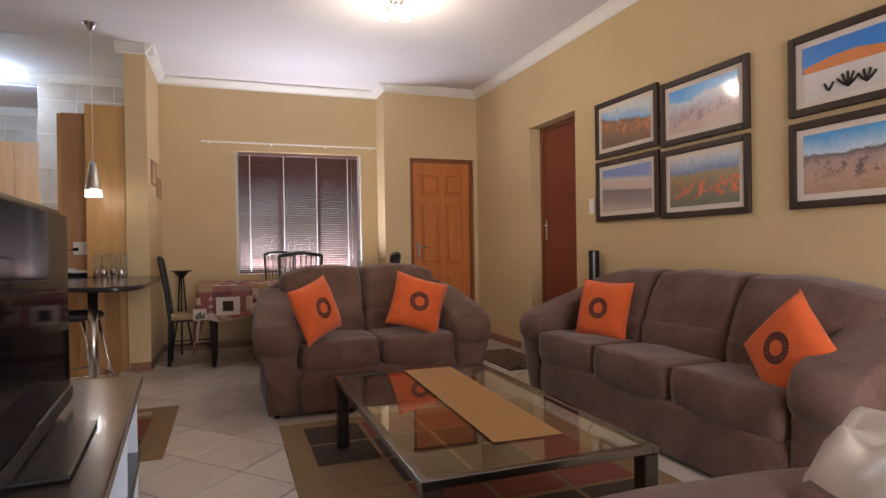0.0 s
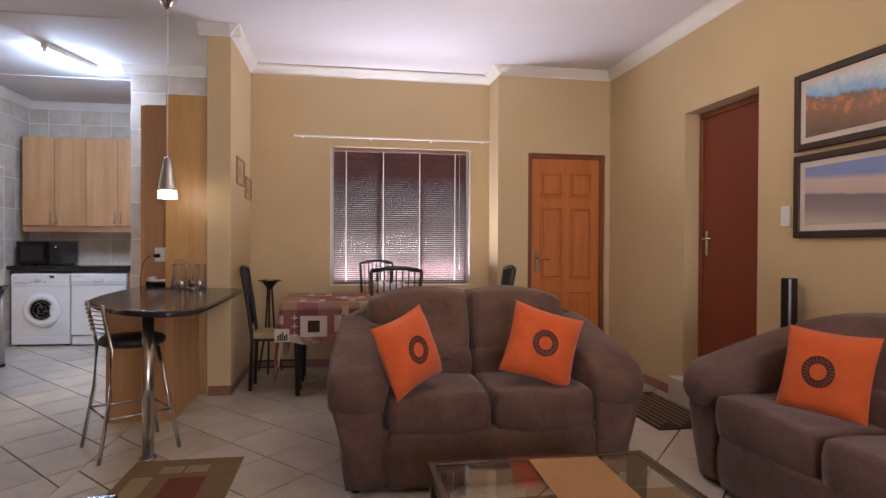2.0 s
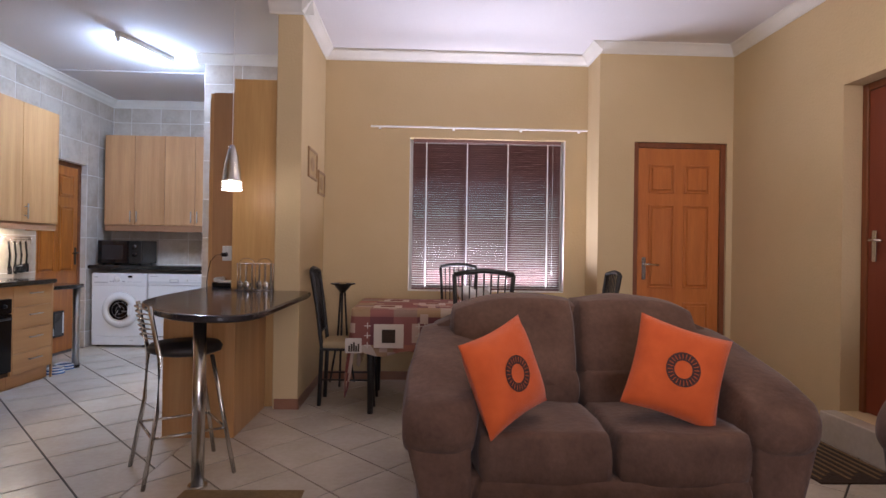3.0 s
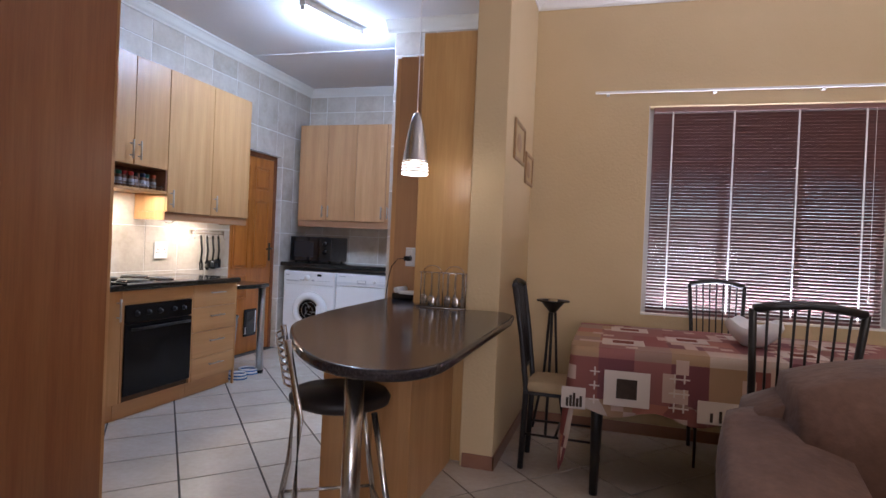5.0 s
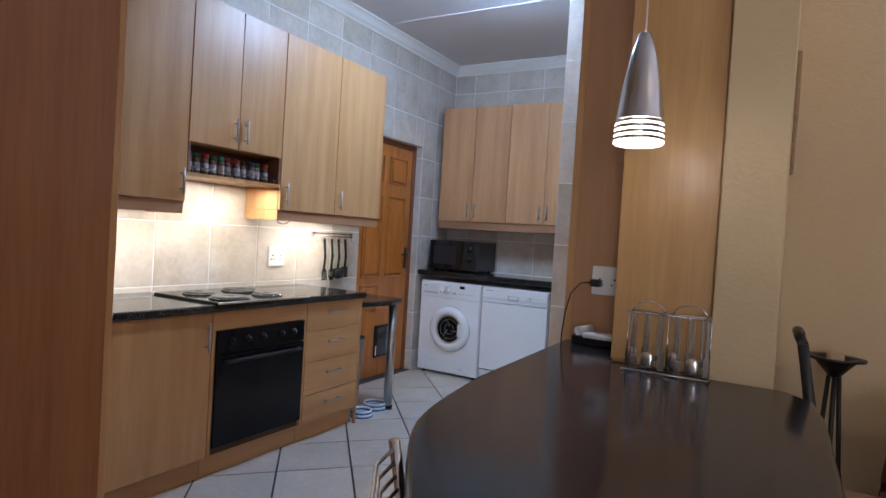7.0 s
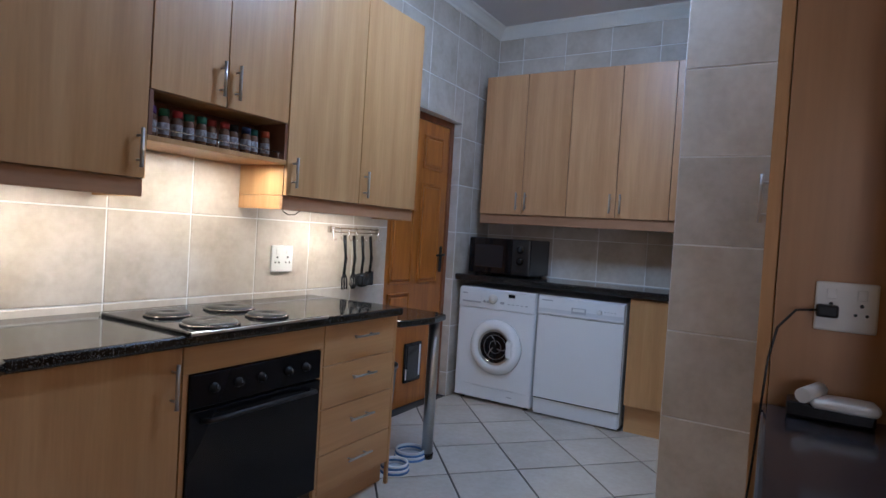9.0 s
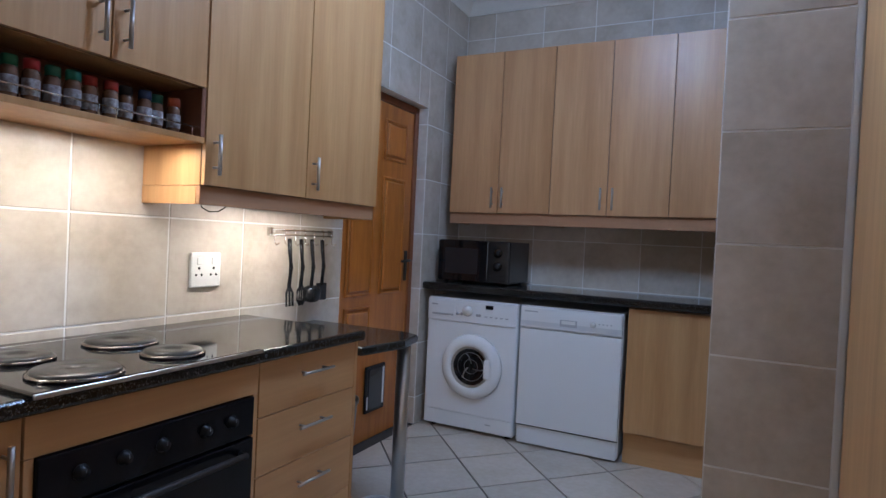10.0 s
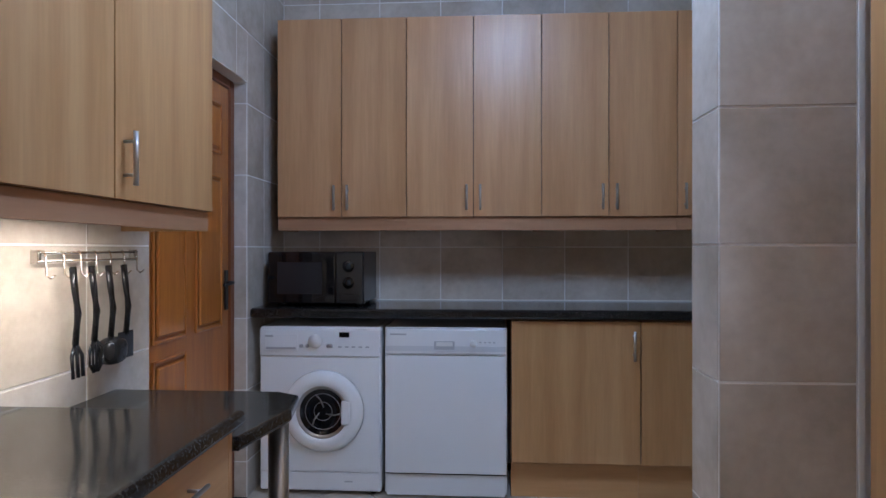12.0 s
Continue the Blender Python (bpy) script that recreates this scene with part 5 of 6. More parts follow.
wall_picture(3.850, 4.575, 1.232, 1.690, scene_mat("print_flower_field", [(0.0, (0.13, 0.15, 0.10)), (0.35, (0.22, 0.18, 0.12)), (0.62, (0.34, 0.26, 0.12)), (0.70, (0.18, 0.25, 0.42)), (0.84, (0.35, 0.42, 0.55)), (0.95, (0.55, 0.55, 0.58))], 0.025, 0.0, (0.75, 0.17, 0.05), (0.12, 0.58)), "dark framed print of an orange flower field")
pr, p5 = wall_picture(2.850, 3.600, 1.710, 2.125, scene_mat("print_desert", [(0.0, (0.58, 0.54, 0.50)), (0.50, (0.60, 0.56, 0.53)), (0.52, (0.02, 0.24, 0.66)), (1.0, (0.02, 0.16, 0.56))], 0.002, 0.0, None, (0.2, 0.6), 0.08), "dark framed print of white desert with dead trees")
dune = prism([(-0.29, 0), (0.29, 0), (0.29, 0.012), (-0.02, 0.062), (-0.15, 0.055), (-0.29, 0.03)], -0.0005, 0.0005)
part("dune", dune, mat("print_dune", (0.62, 0.22, 0.06), 0.4), p5).matrix_basis = pose(-0.0150, 0, 0.0, 90, 0, -90)
for y, r, n in ((0.155, 0.045, 2), (0.06, 0.07, 5), (-0.03, 0.06, 4), (-0.20, 0.05, 3)):
    for i in range(n):
        a = radians(28 + 124 * (i + 0.5) / n)
        dy, dz = r * math.cos(a), r * math.sin(a)
        part("printed_tree", tube([(-0.0153, y, -0.11), (-0.0153, y + 0.55 * dy, -0.11 + 0.45 * dz), (-0.0153, y + dy, -0.11 + dz)], 0.0065, 5), BLACKM, p5)
wall_picture(2.850, 3.600, 1.235, 1.680, scene_mat("print_quiver_trees", [(0.0, (0.38, 0.22, 0.13)), (0.30, (0.46, 0.28, 0.20)), (0.52, (0.38, 0.26, 0.22)), (0.62, (0.10, 0.07, 0.08)), (0.66, (0.50, 0.62, 0.72)), (0.92, (0.06, 0.30, 0.62))], 0.04, 0.0, (0.12, 0.07, 0.07), (0.22, 0.60)), "dark framed print of rocky hills with dark shrubs")
for y0, y1, z0, z1 in ((7.37, 7.73, 1.69, 1.92), (7.80, 8.11, 1.60, 1.80)):
    p = thing("small_picture", pose(X_D + 0.001, (y0 + y1) / 2, (z0 + z1) / 2), "small carved wooden framed picture on the dining wall", "picture", "small pictures in the dining corner")
    w, h = y1 - y0, z1 - z0
    for lo, hi in (((0, -w / 2, -h / 2), (0.014, -w / 2 + 0.02, h / 2)), ((0, w / 2 - 0.02, -h / 2), (0.014, w / 2, h / 2)), ((0, -w / 2 + 0.02, -h / 2), (0.014, w / 2 - 0.02, -h / 2 + 0.02)), ((0, -w / 2 + 0.02, h / 2 - 0.02), (0.014, w / 2 - 0.02, h / 2))):
        part("frame", box(lo, hi, 0.003), mat("carved_frame_wood", (0.36, 0.22, 0.10), 0.5, noise_scale=30, amount=0.3), p)
    part("mount", box((0.001, -w / 2 + 0.02, -h / 2 + 0.02), (0.004, w / 2 - 0.02, h / 2 - 0.02)), BEIGE, p)
    ov = part("oval", lathe([(0, 0.003), (0.045, 0.003), (0.055, 0)], 24), MATS["carved_frame_wood"], p)
    ov.matrix_basis = pose(0.0045, 0, 0, 0, 90, 0) @ Matrix.Diagonal((1, 1.6, 1, 1))

# ---- switches and sockets ----
sw = thing("light_switch", pose(X_E, 5.415, 1.375), "white rocker light switch beside the red-brown door", "light switch")
part("plate", box((-0.010, -0.038, -0.062), (-0.001, 0.038, 0.062), 0.004, 2), WHITED, sw)
part("rocker", box((-0.014, -0.010, -0.018), (-0.0102, 0.010, 0.018), 0.002), WHITED, sw)


def socket(m, label):
    """A white double switched socket, its face towards -y."""
    s = thing("wall_socket", m, label, "socket", "wall sockets")
    part("plate", box((-0.062, -0.012, -0.058), (0.062, -0.001, 0.058), 0.005, 2), WHITED, s)
    for x in (-0.030, 0.030):
        part("switch", box((x - 0.010, -0.0155, 0.018), (x + 0.010, -0.0122, 0.042), 0.002), WHITED, s)
        pins = bmesh.new()
        for dx, dz, r in ((0, 0.006, 0.0045), (-0.011, -0.016, 0.0038), (0.011, -0.016, 0.0038)):
            add_cyl(pins, (x + dx, -0.0126, dz), (x + dx, -0.0119, dz), r, seg=10)
        part("pin_hole", pins, BLACKP, s)
    return s


socket(pose(X_KW, 7.93, 1.042, 0, 0, 90) @ Matrix.Scale(1.14, 4), "white double wall socket on the tiles beside the hob")
socket(pose(-0.84, 7.519, 1.10), "white double wall socket behind the breakfast bar, in use")
ch_c = thing("phone_charger", pose(0, 0, 0), "black plug and cable in the socket behind the bar", "charger")
part("plug", box((-0.90, 7.470, 1.075), (-0.855, 7.505, 1.105), 0.006, 2), BLACKP, ch_c)
part("cable", tube([(-0.90, 7.488, 1.09), (-0.94, 7.48, 1.085), (-0.975, 7.47, 1.04), (-0.99, 7.46, 0.96), (-0.995, 7.45, 0.88), (-1.0, 7.46, 0.80), (-1.01, 7.47, 0.65), (-1.02, 7.50, 0.55)], 0.003, 6), BLACKP, ch_c)

# ---- on the bar ----
cl = thing("cling_film_box", pose(-0.86, 7.60 - 0.10, BZ + 0.001), "black tray with crumpled white paper on the bar", "tray")
part("tray", box((-0.085, -0.085, 0), (0.085, 0.0, 0.035), 0.006, 2), BLACKP, cl)
part("paper", pillow_bm((-0.04, -0.12, 0.032), (0.085, -0.02, 0.052), 0.5, 8, 0.018, 2), WHITED, cl)
part("roll", cyl((-0.055, -0.10, 0.055), (-0.02, -0.02, 0.06), 0.017, seg=16), WHITED, cl)
rk = thing("cutlery_stand", pose(-0.535, 7.11, BZ + 0.001), "chrome wire stand hung with cutlery on the bar", "cutlery stand")
base = bmesh.new()
add_tube(base, [(-0.13, -0.05, 0.005), (0.13, -0.05, 0.005), (0.13, 0.05, 0.005), (-0.13, 0.05, 0.005)], 0.003, 6, True)
for x in (-0.125, 0.0, 0.125):
    add_tube(base, [(x, 0, 0.005), (x, 0, 0.19)], 0.0028, 6)
for y in (-0.03, 0.03):
    add_tube(base, [(-0.125, y, 0.188), (0.125, y, 0.188)], 0.0025, 6)
for x in (-0.062, 0.062):
    add_tube(base, [(x + 0.05 * math.cos(a), 0, 0.19 + 0.035 * math.sin(a)) for a in [math.pi * k / 10 for k in range(11)]], 0.0025, 6)
part("wire_frame", base, CHROME, rk)
for k in range(12):
    x = -0.112 + 0.0205 * k + (0.006 if k > 5 else -0.004)
    y = -0.03 if k % 2 else 0.03
    bm = bmesh.new()
    add_box(bm, (x - 0.0045, y - 0.0012, 0.055), (x + 0.0045, y + 0.0012, 0.187), 0.001)
    if k % 3 == 2:
        add_box(bm, (x - 0.009, y - 0.001, 0.012), (x + 0.009, y + 0.001, 0.072), 0.001)
    elif k % 3 == 1:
        add_box(bm, (x - 0.012, y - 0.001, 0.030), (x + 0.012, y + 0.001, 0.050), 0.001)
        for d in (-0.009, -0.003, 0.003, 0.009):
            add_box(bm, (x + d - 0.0015, y - 0.001, 0.008), (x + d + 0.0015, y + 0.001, 0.033))
    else:
        sp = pillow_bm((x - 0.020, y - 0.007, 0.008), (x + 0.020, y + 0.007, 0.066), 0.9, 5)
        join(bm, sp)
    part("cutlery", bm, CHROME, rk)

# ---- hob and utensils ----
hob = thing("electric_hob", pose(-2.765, 7.30, WT), "black electric hob with four steel-rimmed solid plates", "hob")
part("plate", box((-0.25, -0.305, 0.0005), (0.25, 0.305, 0.012), 0.005, 2), BLACKG, hob)
part("trim", box((0.2505, -0.307, 0.0005), (0.256, 0.307, 0.011), 0.001), STEEL, hob)
part("trim", box((-0.256, -0.307, 0.0005), (-0.2505, 0.307, 0.011), 0.001), STEEL, hob)
IRON = mat("cast_iron", (0.035, 0.033, 0.032), 0.35, 0.4, noise_scale=40, amount=0.3)
for x, y, r in ((-0.075, -0.165, 0.073), (-0.09, 0.11, 0.090), (0.155, -0.165, 0.090), (0.13, 0.105, 0.073)):
    r1 = part("ring", lathe([(r, 0.0125), (r + 0.007, 0.0125), (r + 0.007, 0.018), (r, 0.020)], 36), DARKST, hob)
    r1.matrix_basis = pose(x, y, 0)
    r2 = part("cooking_plate", lathe([(0, 0.024), (0.02, 0.024), (0.022, 0.026), (r - 0.004, 0.026), (r - 0.001, 0.022), (r - 0.001, 0.0125), (0, 0.0125)], 36), IRON, hob)
    r2.matrix_basis = pose(x, y, 0)
rl = thing("utensil_rail", pose(X_KW, 8.474, 1.198), "white metal rail with hooks on the kitchen tiles", "utensil rail")
for z in (-0.01, 0.012):
    part("bar", tube([(0.022, -0.215, z), (0.022, 0.215, z)], 0.0035, 8), CHROME, rl)
for k in range(7):
    y = -0.20 + 0.0667 * k
    part("hook", tube([(0.022, y, 0.018), (0.030, y, 0.0), (0.030, y, -0.045), (0.038, y + 0.006, -0.055), (0.046, y + 0.012, -0.045)], 0.0025, 6), CHROME, rl)
for y in (-0.21, 0.21):
    part("bracket", box((0.0, y - 0.008, -0.016), (0.022, y + 0.008, 0.020), 0.002), CHROME, rl)
for k, (y, kind) in enumerate(((8.352, "fork"), (8.43, "slotted"), (8.505, "ladle"), (8.58, "turner"))):
    u = thing("kitchen_utensil", pose(X_KW + 0.045, y, 1.172), "black plastic kitchen utensil with curved handle hanging from the rail", "utensil", "hanging utensils")
    part("handle", tube([(0, 0, 0.0), (0.006, 0, -0.05), (0.012, 0.004, -0.11), (0.006, 0.002, -0.18)], 0.009, 8), BLACKP, u)
    bm = bmesh.new()
    if kind == "fork":
        for d in (-0.018, 0.0, 0.018):
            add_tube(bm, [(0.006, 0.002, -0.175), (0.012, d, -0.205), (0.016, d, -0.255)], 0.005, 6)
    elif kind == "slotted":
        for d in (-0.026, -0.013, 0, 0.013, 0.026):
            add_tube(bm, [(0.006, 0.002, -0.175), (0.014, d, -0.20), (0.014, d, -0.235), (0.012, d * 0.3, -0.255)], 0.004, 6)
    elif kind == "ladle":
        join(bm, pillow_bm((-0.02, -0.042, -0.25), (0.045, 0.042, -0.18), 0.95, 6))
    else:
        add_box(bm, (0.004, -0.035, -0.245), (0.009, 0.035, -0.175), 0.002)
        add_tube(bm, [(0.006, 0.002, -0.17), (0.006, 0, -0.185)], 0.007, 6)
    part("head", bm, BLACKP, u)
    u.scale = (1.0, 1.1, 1.17)

# ---- pet bowls ----
for x, y, r in ((-2.66, 8.49, 0.085), (-2.62, 8.29, 0.075)):
    b = thing("pet_bowl", pose(x, y, 0.0), "blue and white striped pet bowl on the kitchen floor", "bowl", "pet bowls")
    for k in range(4):
        z = 0.012 * k
        part("band", lathe([(r - 0.002 * k, z), (r + 0.002 - 0.002 * k, z + 0.006), (r - 0.002 * k, z + 0.0118), (r - 0.008 - 0.002 * k, z + 0.0118), (r - 0.008 - 0.002 * k, z)], 28), WHITEP if k % 2 else mat("blue_glaze", (0.10, 0.20, 0.40), 0.2), b)
    part("base", lathe([(0, 0.002), (r - 0.009, 0.002), (r - 0.009, 0.010), (0, 0.010)], 24), WHITEP, b)

pb = thing("waste_bin", pose(-2.86, 8.39, 0), "tapered grey-blue plastic bin on the floor beside the drawers", "bin")
BINP = mat("bin_plastic", (0.27, 0.29, 0.35), 0.5, noise_scale=5, amount=0.15)
part("body", lathe([(0, 0.0), (0.090, 0.0), (0.125, 0.49), (0.120, 0.49), (0.091, 0.006), (0, 0.006)], 28), BINP, pb)
part("rim", lathe([(0.1255, 0.475), (0.130, 0.477), (0.130, 0.492), (0.1255, 0.494)], 28), BINP, pb)

# ---- tablecloth and bowl ----
def cloth_mat():
    m = bpy.data.materials.new("printed_cloth")
    m.use_nodes = True
    t, nd = m.node_tree, m.node_tree.nodes
    b = nd["Principled BSDF"]
    b.inputs["Roughness"].default_value = 0.7
    co = nd.new("ShaderNodeTexCoord")
    mp = nd.new("ShaderNodeMapping")
    mp.inputs["Location"].default_value = (0.03, 0.05, 0.07)
    t.links.new(co.outputs["Object"], mp.inputs["Vector"])
    def cells(step, seed):
        sn = nd.new("ShaderNodeVectorMath")
        sn.operation = "SNAP"
        sn.inputs[1].default_value = step
        t.links.new(mp.outputs[0], sn.inputs[0])
        ad = nd.new("ShaderNodeVectorMath")
        ad.inputs[1].default_value = (seed, seed, seed)
        t.links.new(sn.outputs[0], ad.inputs[0])
        w = nd.new("ShaderNodeTexWhiteNoise")
        t.links.new(ad.outputs[0], w.inputs["Vector"])
        return w.outputs["Value"]
    r = nd.new("ShaderNodeValToRGB")
    r.color_ramp.interpolation = "CONSTANT"
    cols = [(0.21, 0.048, 0.040), (0.31, 0.19, 0.10), (0.24, 0.085, 0.070), (0.43, 0.34, 0.27), (0.14, 0.035, 0.040), (0.32, 0.115, 0.07), (0.26, 0.16, 0.12), (0.20, 0.06, 0.045)]
    while len(r.color_ramp.elements) < len(cols):
        r.color_ramp.elements.new(0.5)
    for k, c in enumerate(cols):
        r.color_ramp.elements[k].position = k / len(cols)
        r.color_ramp.elements[k].color = (*c, 1)
    t.links.new(cells((0.16, 0.17, 0.19), 1), r.inputs[0])
    r2 = nd.new("ShaderNodeValToRGB")
    r2.color_ramp.interpolation = "CONSTANT"
    r2.color_ramp.elements[0].color = (0, 0, 0, 1)
    r2.color_ramp.elements[1].position = 0.80
    r2.color_ramp.elements[1].color = (1, 1, 1, 1)
    t.links.new(cells((0.055, 0.06, 0.065), 4), r2.inputs[0])
    mx = nd.new("ShaderNodeMix")
    mx.data_type = "RGBA"
    t.links.new(r2.outputs[0], mx.inputs[0])
    t.links.new(r.outputs[0], mx.inputs[6])
    mx.inputs[7].default_value = (0.46, 0.33, 0.26, 1)
    t.links.new(mx.outputs[2], b.inputs["Base Color"])
    return m


CLOTH = cloth_mat()
tc = thing("tablecloth", pose(0, 0, 0), "red and cream patchwork printed cloth draped over the dining table", "tablecloth")
per = []
for (cx, cy), a0 in (((TX1, TY1), 0), ((TX0, TY1), 90), ((TX0, TY0), 180), ((TX1, TY0), 270)):
    sx, sy = (-1 if cx == TX1 else 1), (-1 if cy == TY1 else 1)
    for k in range(7):
        a = radians(a0 + 15 * k)
        per.append((cx + sx * 0.02 + 0.03 * math.cos(a), cy + sy * 0.02 + 0.03 * math.sin(a), math.cos(a), math.sin(a), math.sin(radians(30 * k)) if k else 0))
full = []
for i in range(len(per)):
    p, q = per[i], per[(i + 1) % len(per)]
    n = max(1, int(math.hypot(q[0] - p[0], q[1] - p[1]) / 0.05))
    for k in range(n):
        f = k / n
        full.append([p[c] + (q[c] - p[c]) * f for c in range(5)])
bm = bmesh.new()
rows = []
for lev in range(9):
    f = lev / 8
    ring = []
    for i, (x, y, nx, ny, cn) in enumerate(full):
        drop = (0.30 + 0.28 * cn + 0.02 * math.sin(i * 0.9)) * f
        out = (0.012 * math.sin(i * 0.75) + 0.018 + 0.05 * cn) * f ** 1.2
        ring.append(bm.verts.new((x + nx * out, y + ny * out, TZ + 0.004 - drop)))
    rows.append(ring)
for a, b in zip(rows, rows[1:]):
    for k in range(len(a)):
        bm.faces.new((a[k], a[(k + 1) % len(a)], b[(k + 1) % len(a)], b[k])).smooth = True
bm.faces.new(rows[0])
bmesh.ops.recalc_face_normals(bm, faces=bm.faces[:])
part("cloth", bm, CLOTH, tc)
CRM = mat("cloth_cream", (0.55, 0.47, 0.40), 0.7)
for x0, z0 in ((0.32, 0.485), (1.32, 0.485)):
    part("printed_square", box((x0, TY0 - 0.062, z0), (x0 + 0.20, TY0 - 0.058, z0 + 0.16), 0.0005), CRM, tc)
    part("printed_square", box((x0 + 0.055, TY0 - 0.065, z0 + 0.035), (x0 + 0.145, TY0 - 0.0625, z0 + 0.125), 0.0005), RBRN, tc)
for x0, x1 in ((0.13, 0.24), (0.72, 0.98)):
    part("printed_panel", box((x0, TY0 - 0.064, 0.45), (x1, TY0 - 0.060, 0.55), 0.0005), CRM, tc)
    for k in range(5):
        xx = x0 + (x1 - x0) * (0.2 + 0.14 * k)
        part("printed_stroke", box((xx, TY0 - 0.066, 0.46), (xx + 0.012, TY0 - 0.0642, 0.50 + 0.012 * (k % 3)), 0.0005), RBRN, tc)
for x0 in (0.255, 0.60, 0.64, 1.10):
    for k in range(3):
        part("printed_cross", box((x0, TY0 - 0.062, 0.50 + 0.065 * k), (x0 + 0.045, TY0 - 0.060, 0.506 + 0.065 * k)), CRM, tc)
        part("printed_cross", box((x0 + 0.019, TY0 - 0.0635, 0.485 + 0.065 * k), (x0 + 0.026, TY0 - 0.0622, 0.525 + 0.065 * k)), CRM, tc)
for x0, y0 in ((0.30, 7.05), (0.62, 7.30), (0.34, 7.55), (1.10, 7.10), (1.35, 7.45), (0.95, 7.55)):
    part("printed_square", box((x0, y0, TZ + 0.0045), (x0 + 0.20, y0 + 0.18, TZ + 0.006)), CRM, tc)
    part("printed_square", box((x0 + 0.05, y0 + 0.05, TZ + 0.0062), (x0 + 0.15, y0 + 0.13, TZ + 0.0075)), RRED, tc)
bw = thing("serving_bowl", pose(1.03, 7.38, TZ + 0.008), "white wavy-rimmed porcelain bowl on the patterned cloth", "bowl")
bm = lathe([(0, 0.0), (0.05, 0.0), (0.06, 0.006), (0.11, 0.06), (0.135, 0.115), (0.130, 0.117), (0.105, 0.064), (0.055, 0.014), (0, 0.010)], 48)
for v in bm.verts:
    a = math.atan2(v.co.y, v.co.x)
    v.co.z += 0.018 * math.sin(4 * a) * max(0, v.co.z - 0.03) / 0.08
part("bowl_body", bm, WHITEP, bw)

# ---- candle stand, speaker, clutter ----
cs = thing("candle_stand", pose(-0.03, 7.93, 0), "black wrought metal candle stand in the dining corner", "candle stand")
part("bowl", lathe([(0, 0.775), (0.02, 0.78), (0.075, 0.845), (0.105, 0.85), (0.105, 0.858), (0.07, 0.856), (0.015, 0.80), (0, 0.80)], 20), BLACKM, cs)
for k in range(3):
    a = radians(30 + 120 * k)
    part("leg", tube([(0.02 * math.cos(a), 0.02 * math.sin(a), 0.78), (0.045 * math.cos(a), 0.045 * math.sin(a), 0.40), (0.12 * math.cos(a), 0.12 * math.sin(a), 0.008)], 0.009, 8), BLACKM, cs)
part("candle", cyl((0, 0, 0.80), (0, 0, 0.868), 0.03, seg=16), BEIGE, cs)
sp = thing("floor_speaker", pose(3.17, 5.30, 0), "slim black floor speaker with silver edge behind the sofa", "speaker")
part("cabinet", box((-0.035, -0.03, 0.02), (0.03, 0.03, 1.015), 0.006, 2), BLACKP, sp)
part("side_strip", box((-0.034, -0.036, 0.03), (-0.018, -0.0305, 1.01), 0.002), mat("pale_metal", (0.45, 0.50, 0.62), 0.35, 0.5), sp)
part("base", lathe([(0, 0), (0.10, 0), (0.10, 0.010), (0.06, 0.0195), (0, 0.0195)], 28), BLACKP, sp)
for k in range(3):
    rc = thing("remote_control", tv_m @ pose(0.17 + 0.02 * k, 0.16 - 0.16 * k, 0.326, 0, 0, 80 - 6 * k), "slim grey remote control on the stand shelf", "remote control", "remote controls")
    part("body", box((-0.085, -0.022, 0), (0.085, 0.022, 0.018), 0.006, 2), GREYP if k % 2 == 0 else BLACKP, rc)
    for q in range(6):
        part("button", box((-0.065 + 0.022 * q, -0.012, 0.0182), (-0.055 + 0.022 * q, 0.012, 0.0205), 0.001), BLACKP if k % 2 == 0 else GREYP, rc)

# ---- tiles (pieces) ----
def tile_mesh(w, h, t, material, bevel=0.002):
    bm = box((-w / 2, 0, -h / 2), (w / 2, t, h / 2), 0.0012)
    me = bpy.data.meshes.new("tile")
    bm.to_mesh(me)
    bm.free()
    me.materials.append(material)
    return me


TILE_CACHE = {}


def wall_tiles(parent, origin, way, length, z0, z1, phase, holes=(), t=0.012):
    """Lays wall tiles from origin along way (unit x, y); the tile face looks to the left-hand side of way turned by -90 degrees."""
    ang = math.degrees(math.atan2(way[1], way[0]))
    g = 0.0065
    zr = 0.1735
    while zr > z0:
        zr -= TILE
    z = zr
    while z < z1:
        lo, hi = max(z, z0), min(z + TILE, z1)
        z += TILE
        if hi - lo < 0.02:
            continue
        u = -phase
        while u < length:
            a, b = max(u, 0), min(u + TILE, length)
            u += TILE
            if b - a < 0.02:
                continue
            rects = [(a, b, lo, hi)]
            for ha, hb, hz0, hz1 in holes:
                nxt = []
                for ra, rb, rl, rh in rects:
                    if rb <= ha or ra >= hb or rh <= hz0 or rl >= hz1:
                        nxt.append((ra, rb, rl, rh))
                        continue
                    if ra < ha:
                        nxt.append((ra, ha, rl, rh))
                    if rb > hb:
                        nxt.append((hb, rb, rl, rh))
                    if rl < hz0:
                        nxt.append((max(ra, ha), min(rb, hb), rl, hz0))
                    if rh > hz1:
                        nxt.append((max(ra, ha), min(rb, hb), hz1, rh))
                rects = nxt
            for ra, rb, rl, rh in rects:
                w, h = rb - ra - g, rh - rl - g
                if w < 0.02 or h < 0.02:
                    continue
                key = (round(w, 3), round(h, 3), t)
                if key not in TILE_CACHE:
                    TILE_CACHE[key] = tile_mesh(w, h, t, WTILE)
                ob = new("tile", TILE_CACHE[key])
                cu = (ra + rb) / 2
                ob.matrix_world = pose(origin[0] + way[0] * cu, origin[1] + way[1] * cu, (rl + rh) / 2, 0, 0, ang)
                ob.parent = parent


wk = bpy.data.objects["wall_kitchen_west"]
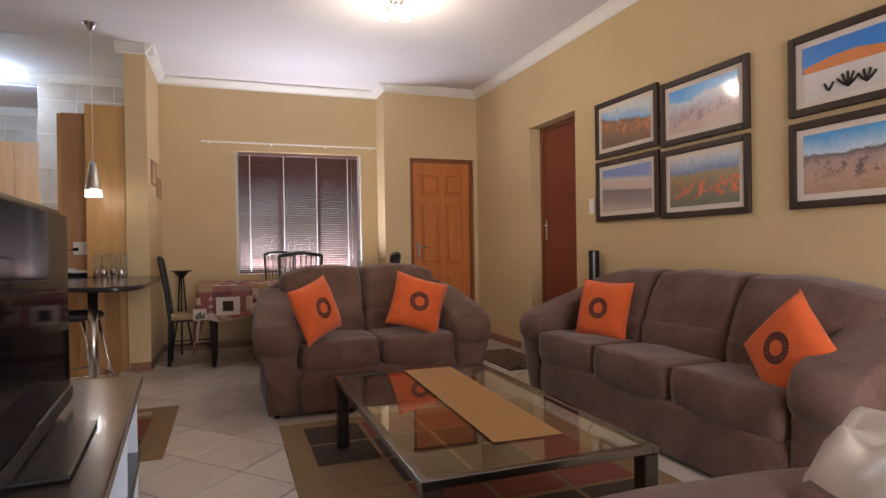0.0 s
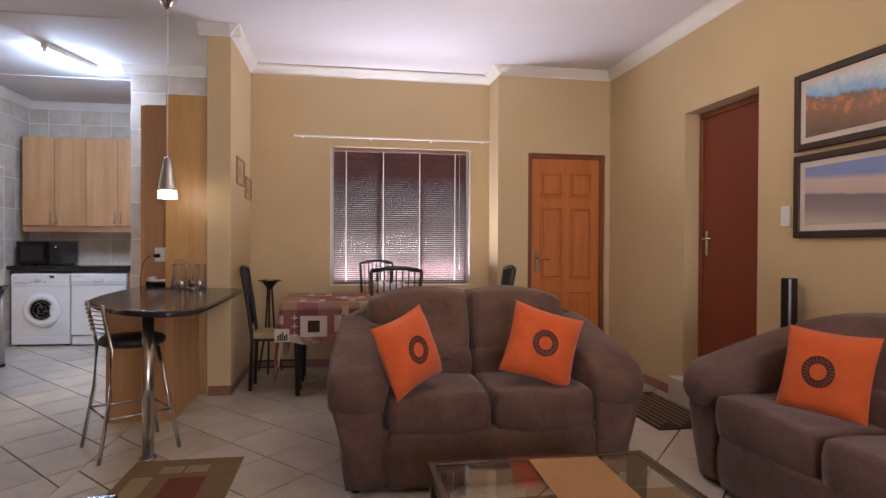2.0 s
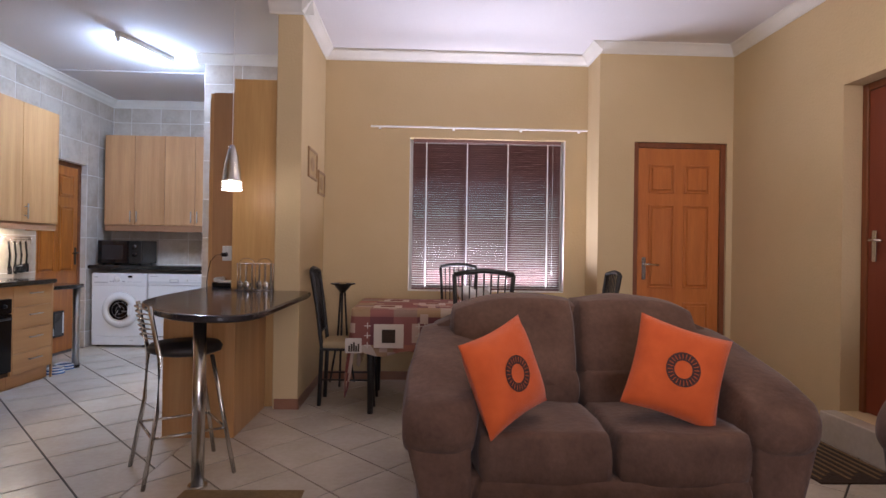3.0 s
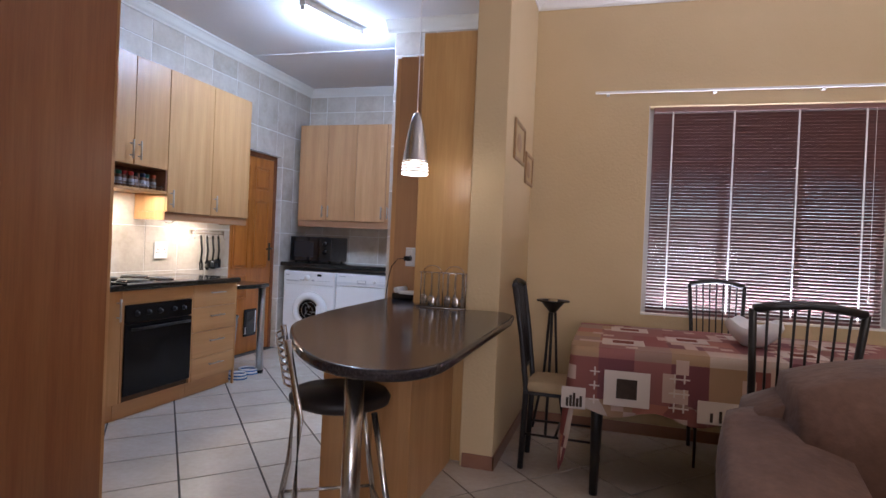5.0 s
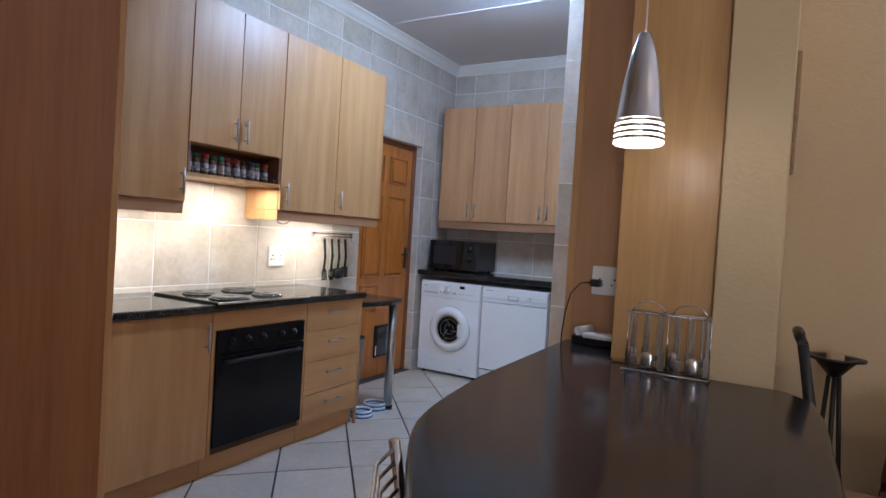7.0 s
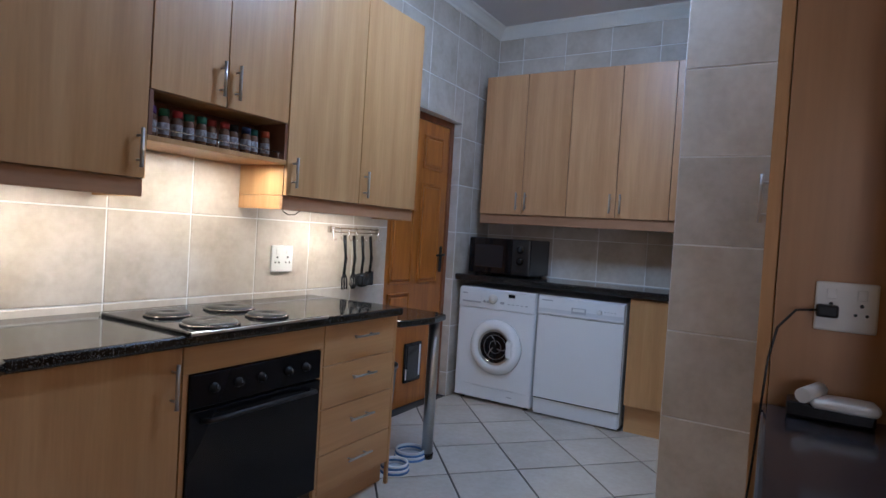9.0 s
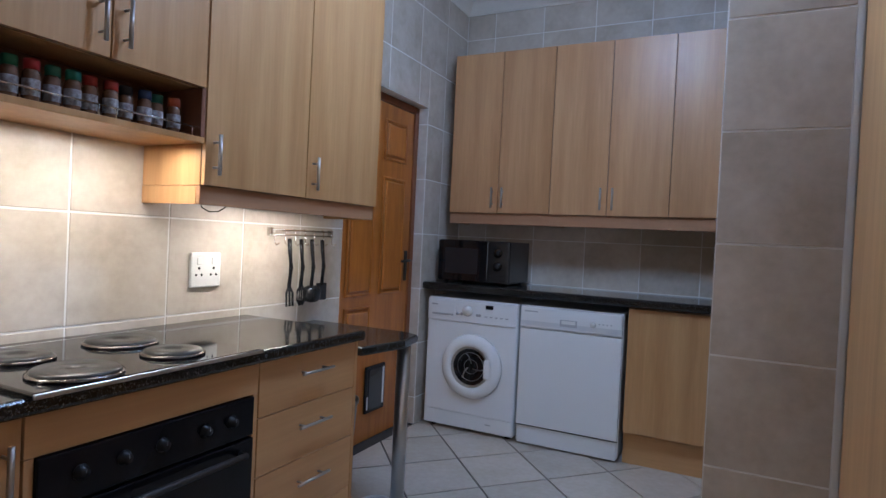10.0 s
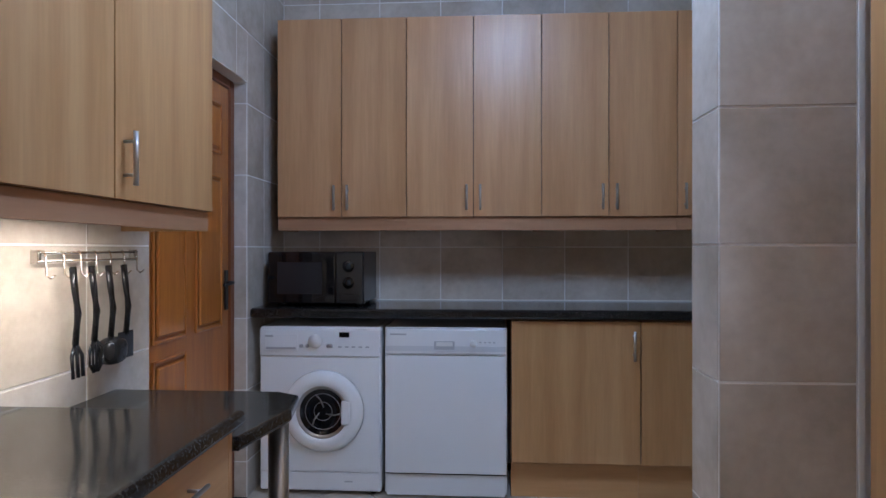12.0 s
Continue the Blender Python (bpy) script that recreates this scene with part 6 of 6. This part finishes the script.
wall_tiles(wk, (X_KW, 5.24), (0, 1), Y_KN - 5.24, 0, CEIL, 0.29, holes=[(8.80 - 5.24, 9.66 - 5.24, 0, 2.04)])
wall_tiles(wk, (X_KW - 0.145, 9.657), (1, 0), 0.143, 0, 2.035, 0.0)
wall_tiles(bpy.data.objects["wall_kitchen_north"], (X_KW, Y_KN), (1, 0), 2.75, 0.6, CEIL, 0.14)
wc = bpy.data.objects["wall_column"]
wall_tiles(wc, (-1.380, Y_C), (1, 0), 0.343, 0, CEIL, 0.0)
wall_tiles(wc, (-1.037, Y_C), (1, 0), 0.62, 2.362, CEIL, 0.0)
structure("plaster_strip", box((-1.036, Y_C - 0.003, 0), (-1.021, Y_C + 0.001, 2.362)), CORNICE, "white plaster strip beside the tiled pier")
wall_tiles(wc, (-1.380, 8.57), (0, -1), 0.188, 0, CEIL, 0.0)


def floor_tiles(x0, x1, y0, y1, dx, dy, ax, ay):
    """Tiles laid on the diagonal, their corners dx and dy apart, clipped to a rectangle."""
    fl = bpy.data.objects["floor"]
    rx, ry = dx / 2 - 0.0064, dy / 2 - 0.0072
    whole = None
    i0, i1 = int((x0 - ax) / (dx / 2)) - 2, int((x1 - ax) / (dx / 2)) + 2
    j0, j1 = int((y0 - ay) / (dy / 2)) - 2, int((y1 - ay) / (dy / 2)) + 2
    for i in range(i0, i1 + 1):
        for j in range(j0, j1 + 1):
            if (i + j) % 2 == 0:
                continue
            cx, cy = ax + i * dx / 2, ay + j * dy / 2
            poly = [(cx - rx, cy), (cx, cy - ry), (cx + rx, cy), (cx, cy + ry)]
            if all(x0 <= x <= x1 and y0 <= y <= y1 for x, y in poly):
                if whole is None:
                    bm = prism([(-rx, 0), (0, -ry), (rx, 0), (0, ry)], -0.008, 0, 0.0015)
                    whole = bpy.data.meshes.new("tile")
                    bm.to_mesh(whole)
                    bm.free()
                    whole.materials.append(FLOORT)
                ob = new("tile", whole)
                ob.matrix_world = pose(cx, cy, 0, 0, 0, 180 * random.randint(0, 1))
                ob.parent = fl
                continue
            for axis, lim, sign in ((0, x0, 1), (0, x1, -1), (1, y0, 1), (1, y1, -1)):
                out = []
                for k in range(len(poly)):
                    p, q = poly[k], poly[(k + 1) % len(poly)]
                    dp, dq = (p[axis] - lim) * sign, (q[axis] - lim) * sign
                    if dp >= 0:
                        out.append(p)
                    if dp * dq < 0:
                        f = dp / (dp - dq)
                        out.append((p[0] + f * (q[0] - p[0]), p[1] + f * (q[1] - p[1])))
                poly = out
                if len(poly) < 3:
                    break
            if len(poly) < 3:
                continue
            area = abs(sum(p[0] * q[1] - q[0] * p[1] for p, q in zip(poly, poly[1:] + poly[:1]))) / 2
            if area < 0.002:
                continue
            mx, my = sum(p[0] for p in poly) / len(poly), sum(p[1] for p in poly) / len(poly)
            ob = part("tile", prism([(x - mx, y - my) for x, y in poly], -0.008, 0), FLOORT, fl)
            ob.matrix_world = pose(mx, my, 0)


floor_tiles(-0.72, X_E, 1.2, Y_N, 0.50, 0.56, -0.28, 6.275)
floor_tiles(X_KW, -0.726, 3.9, Y_KN, 0.508, 0.568, -2.635, 9.28)
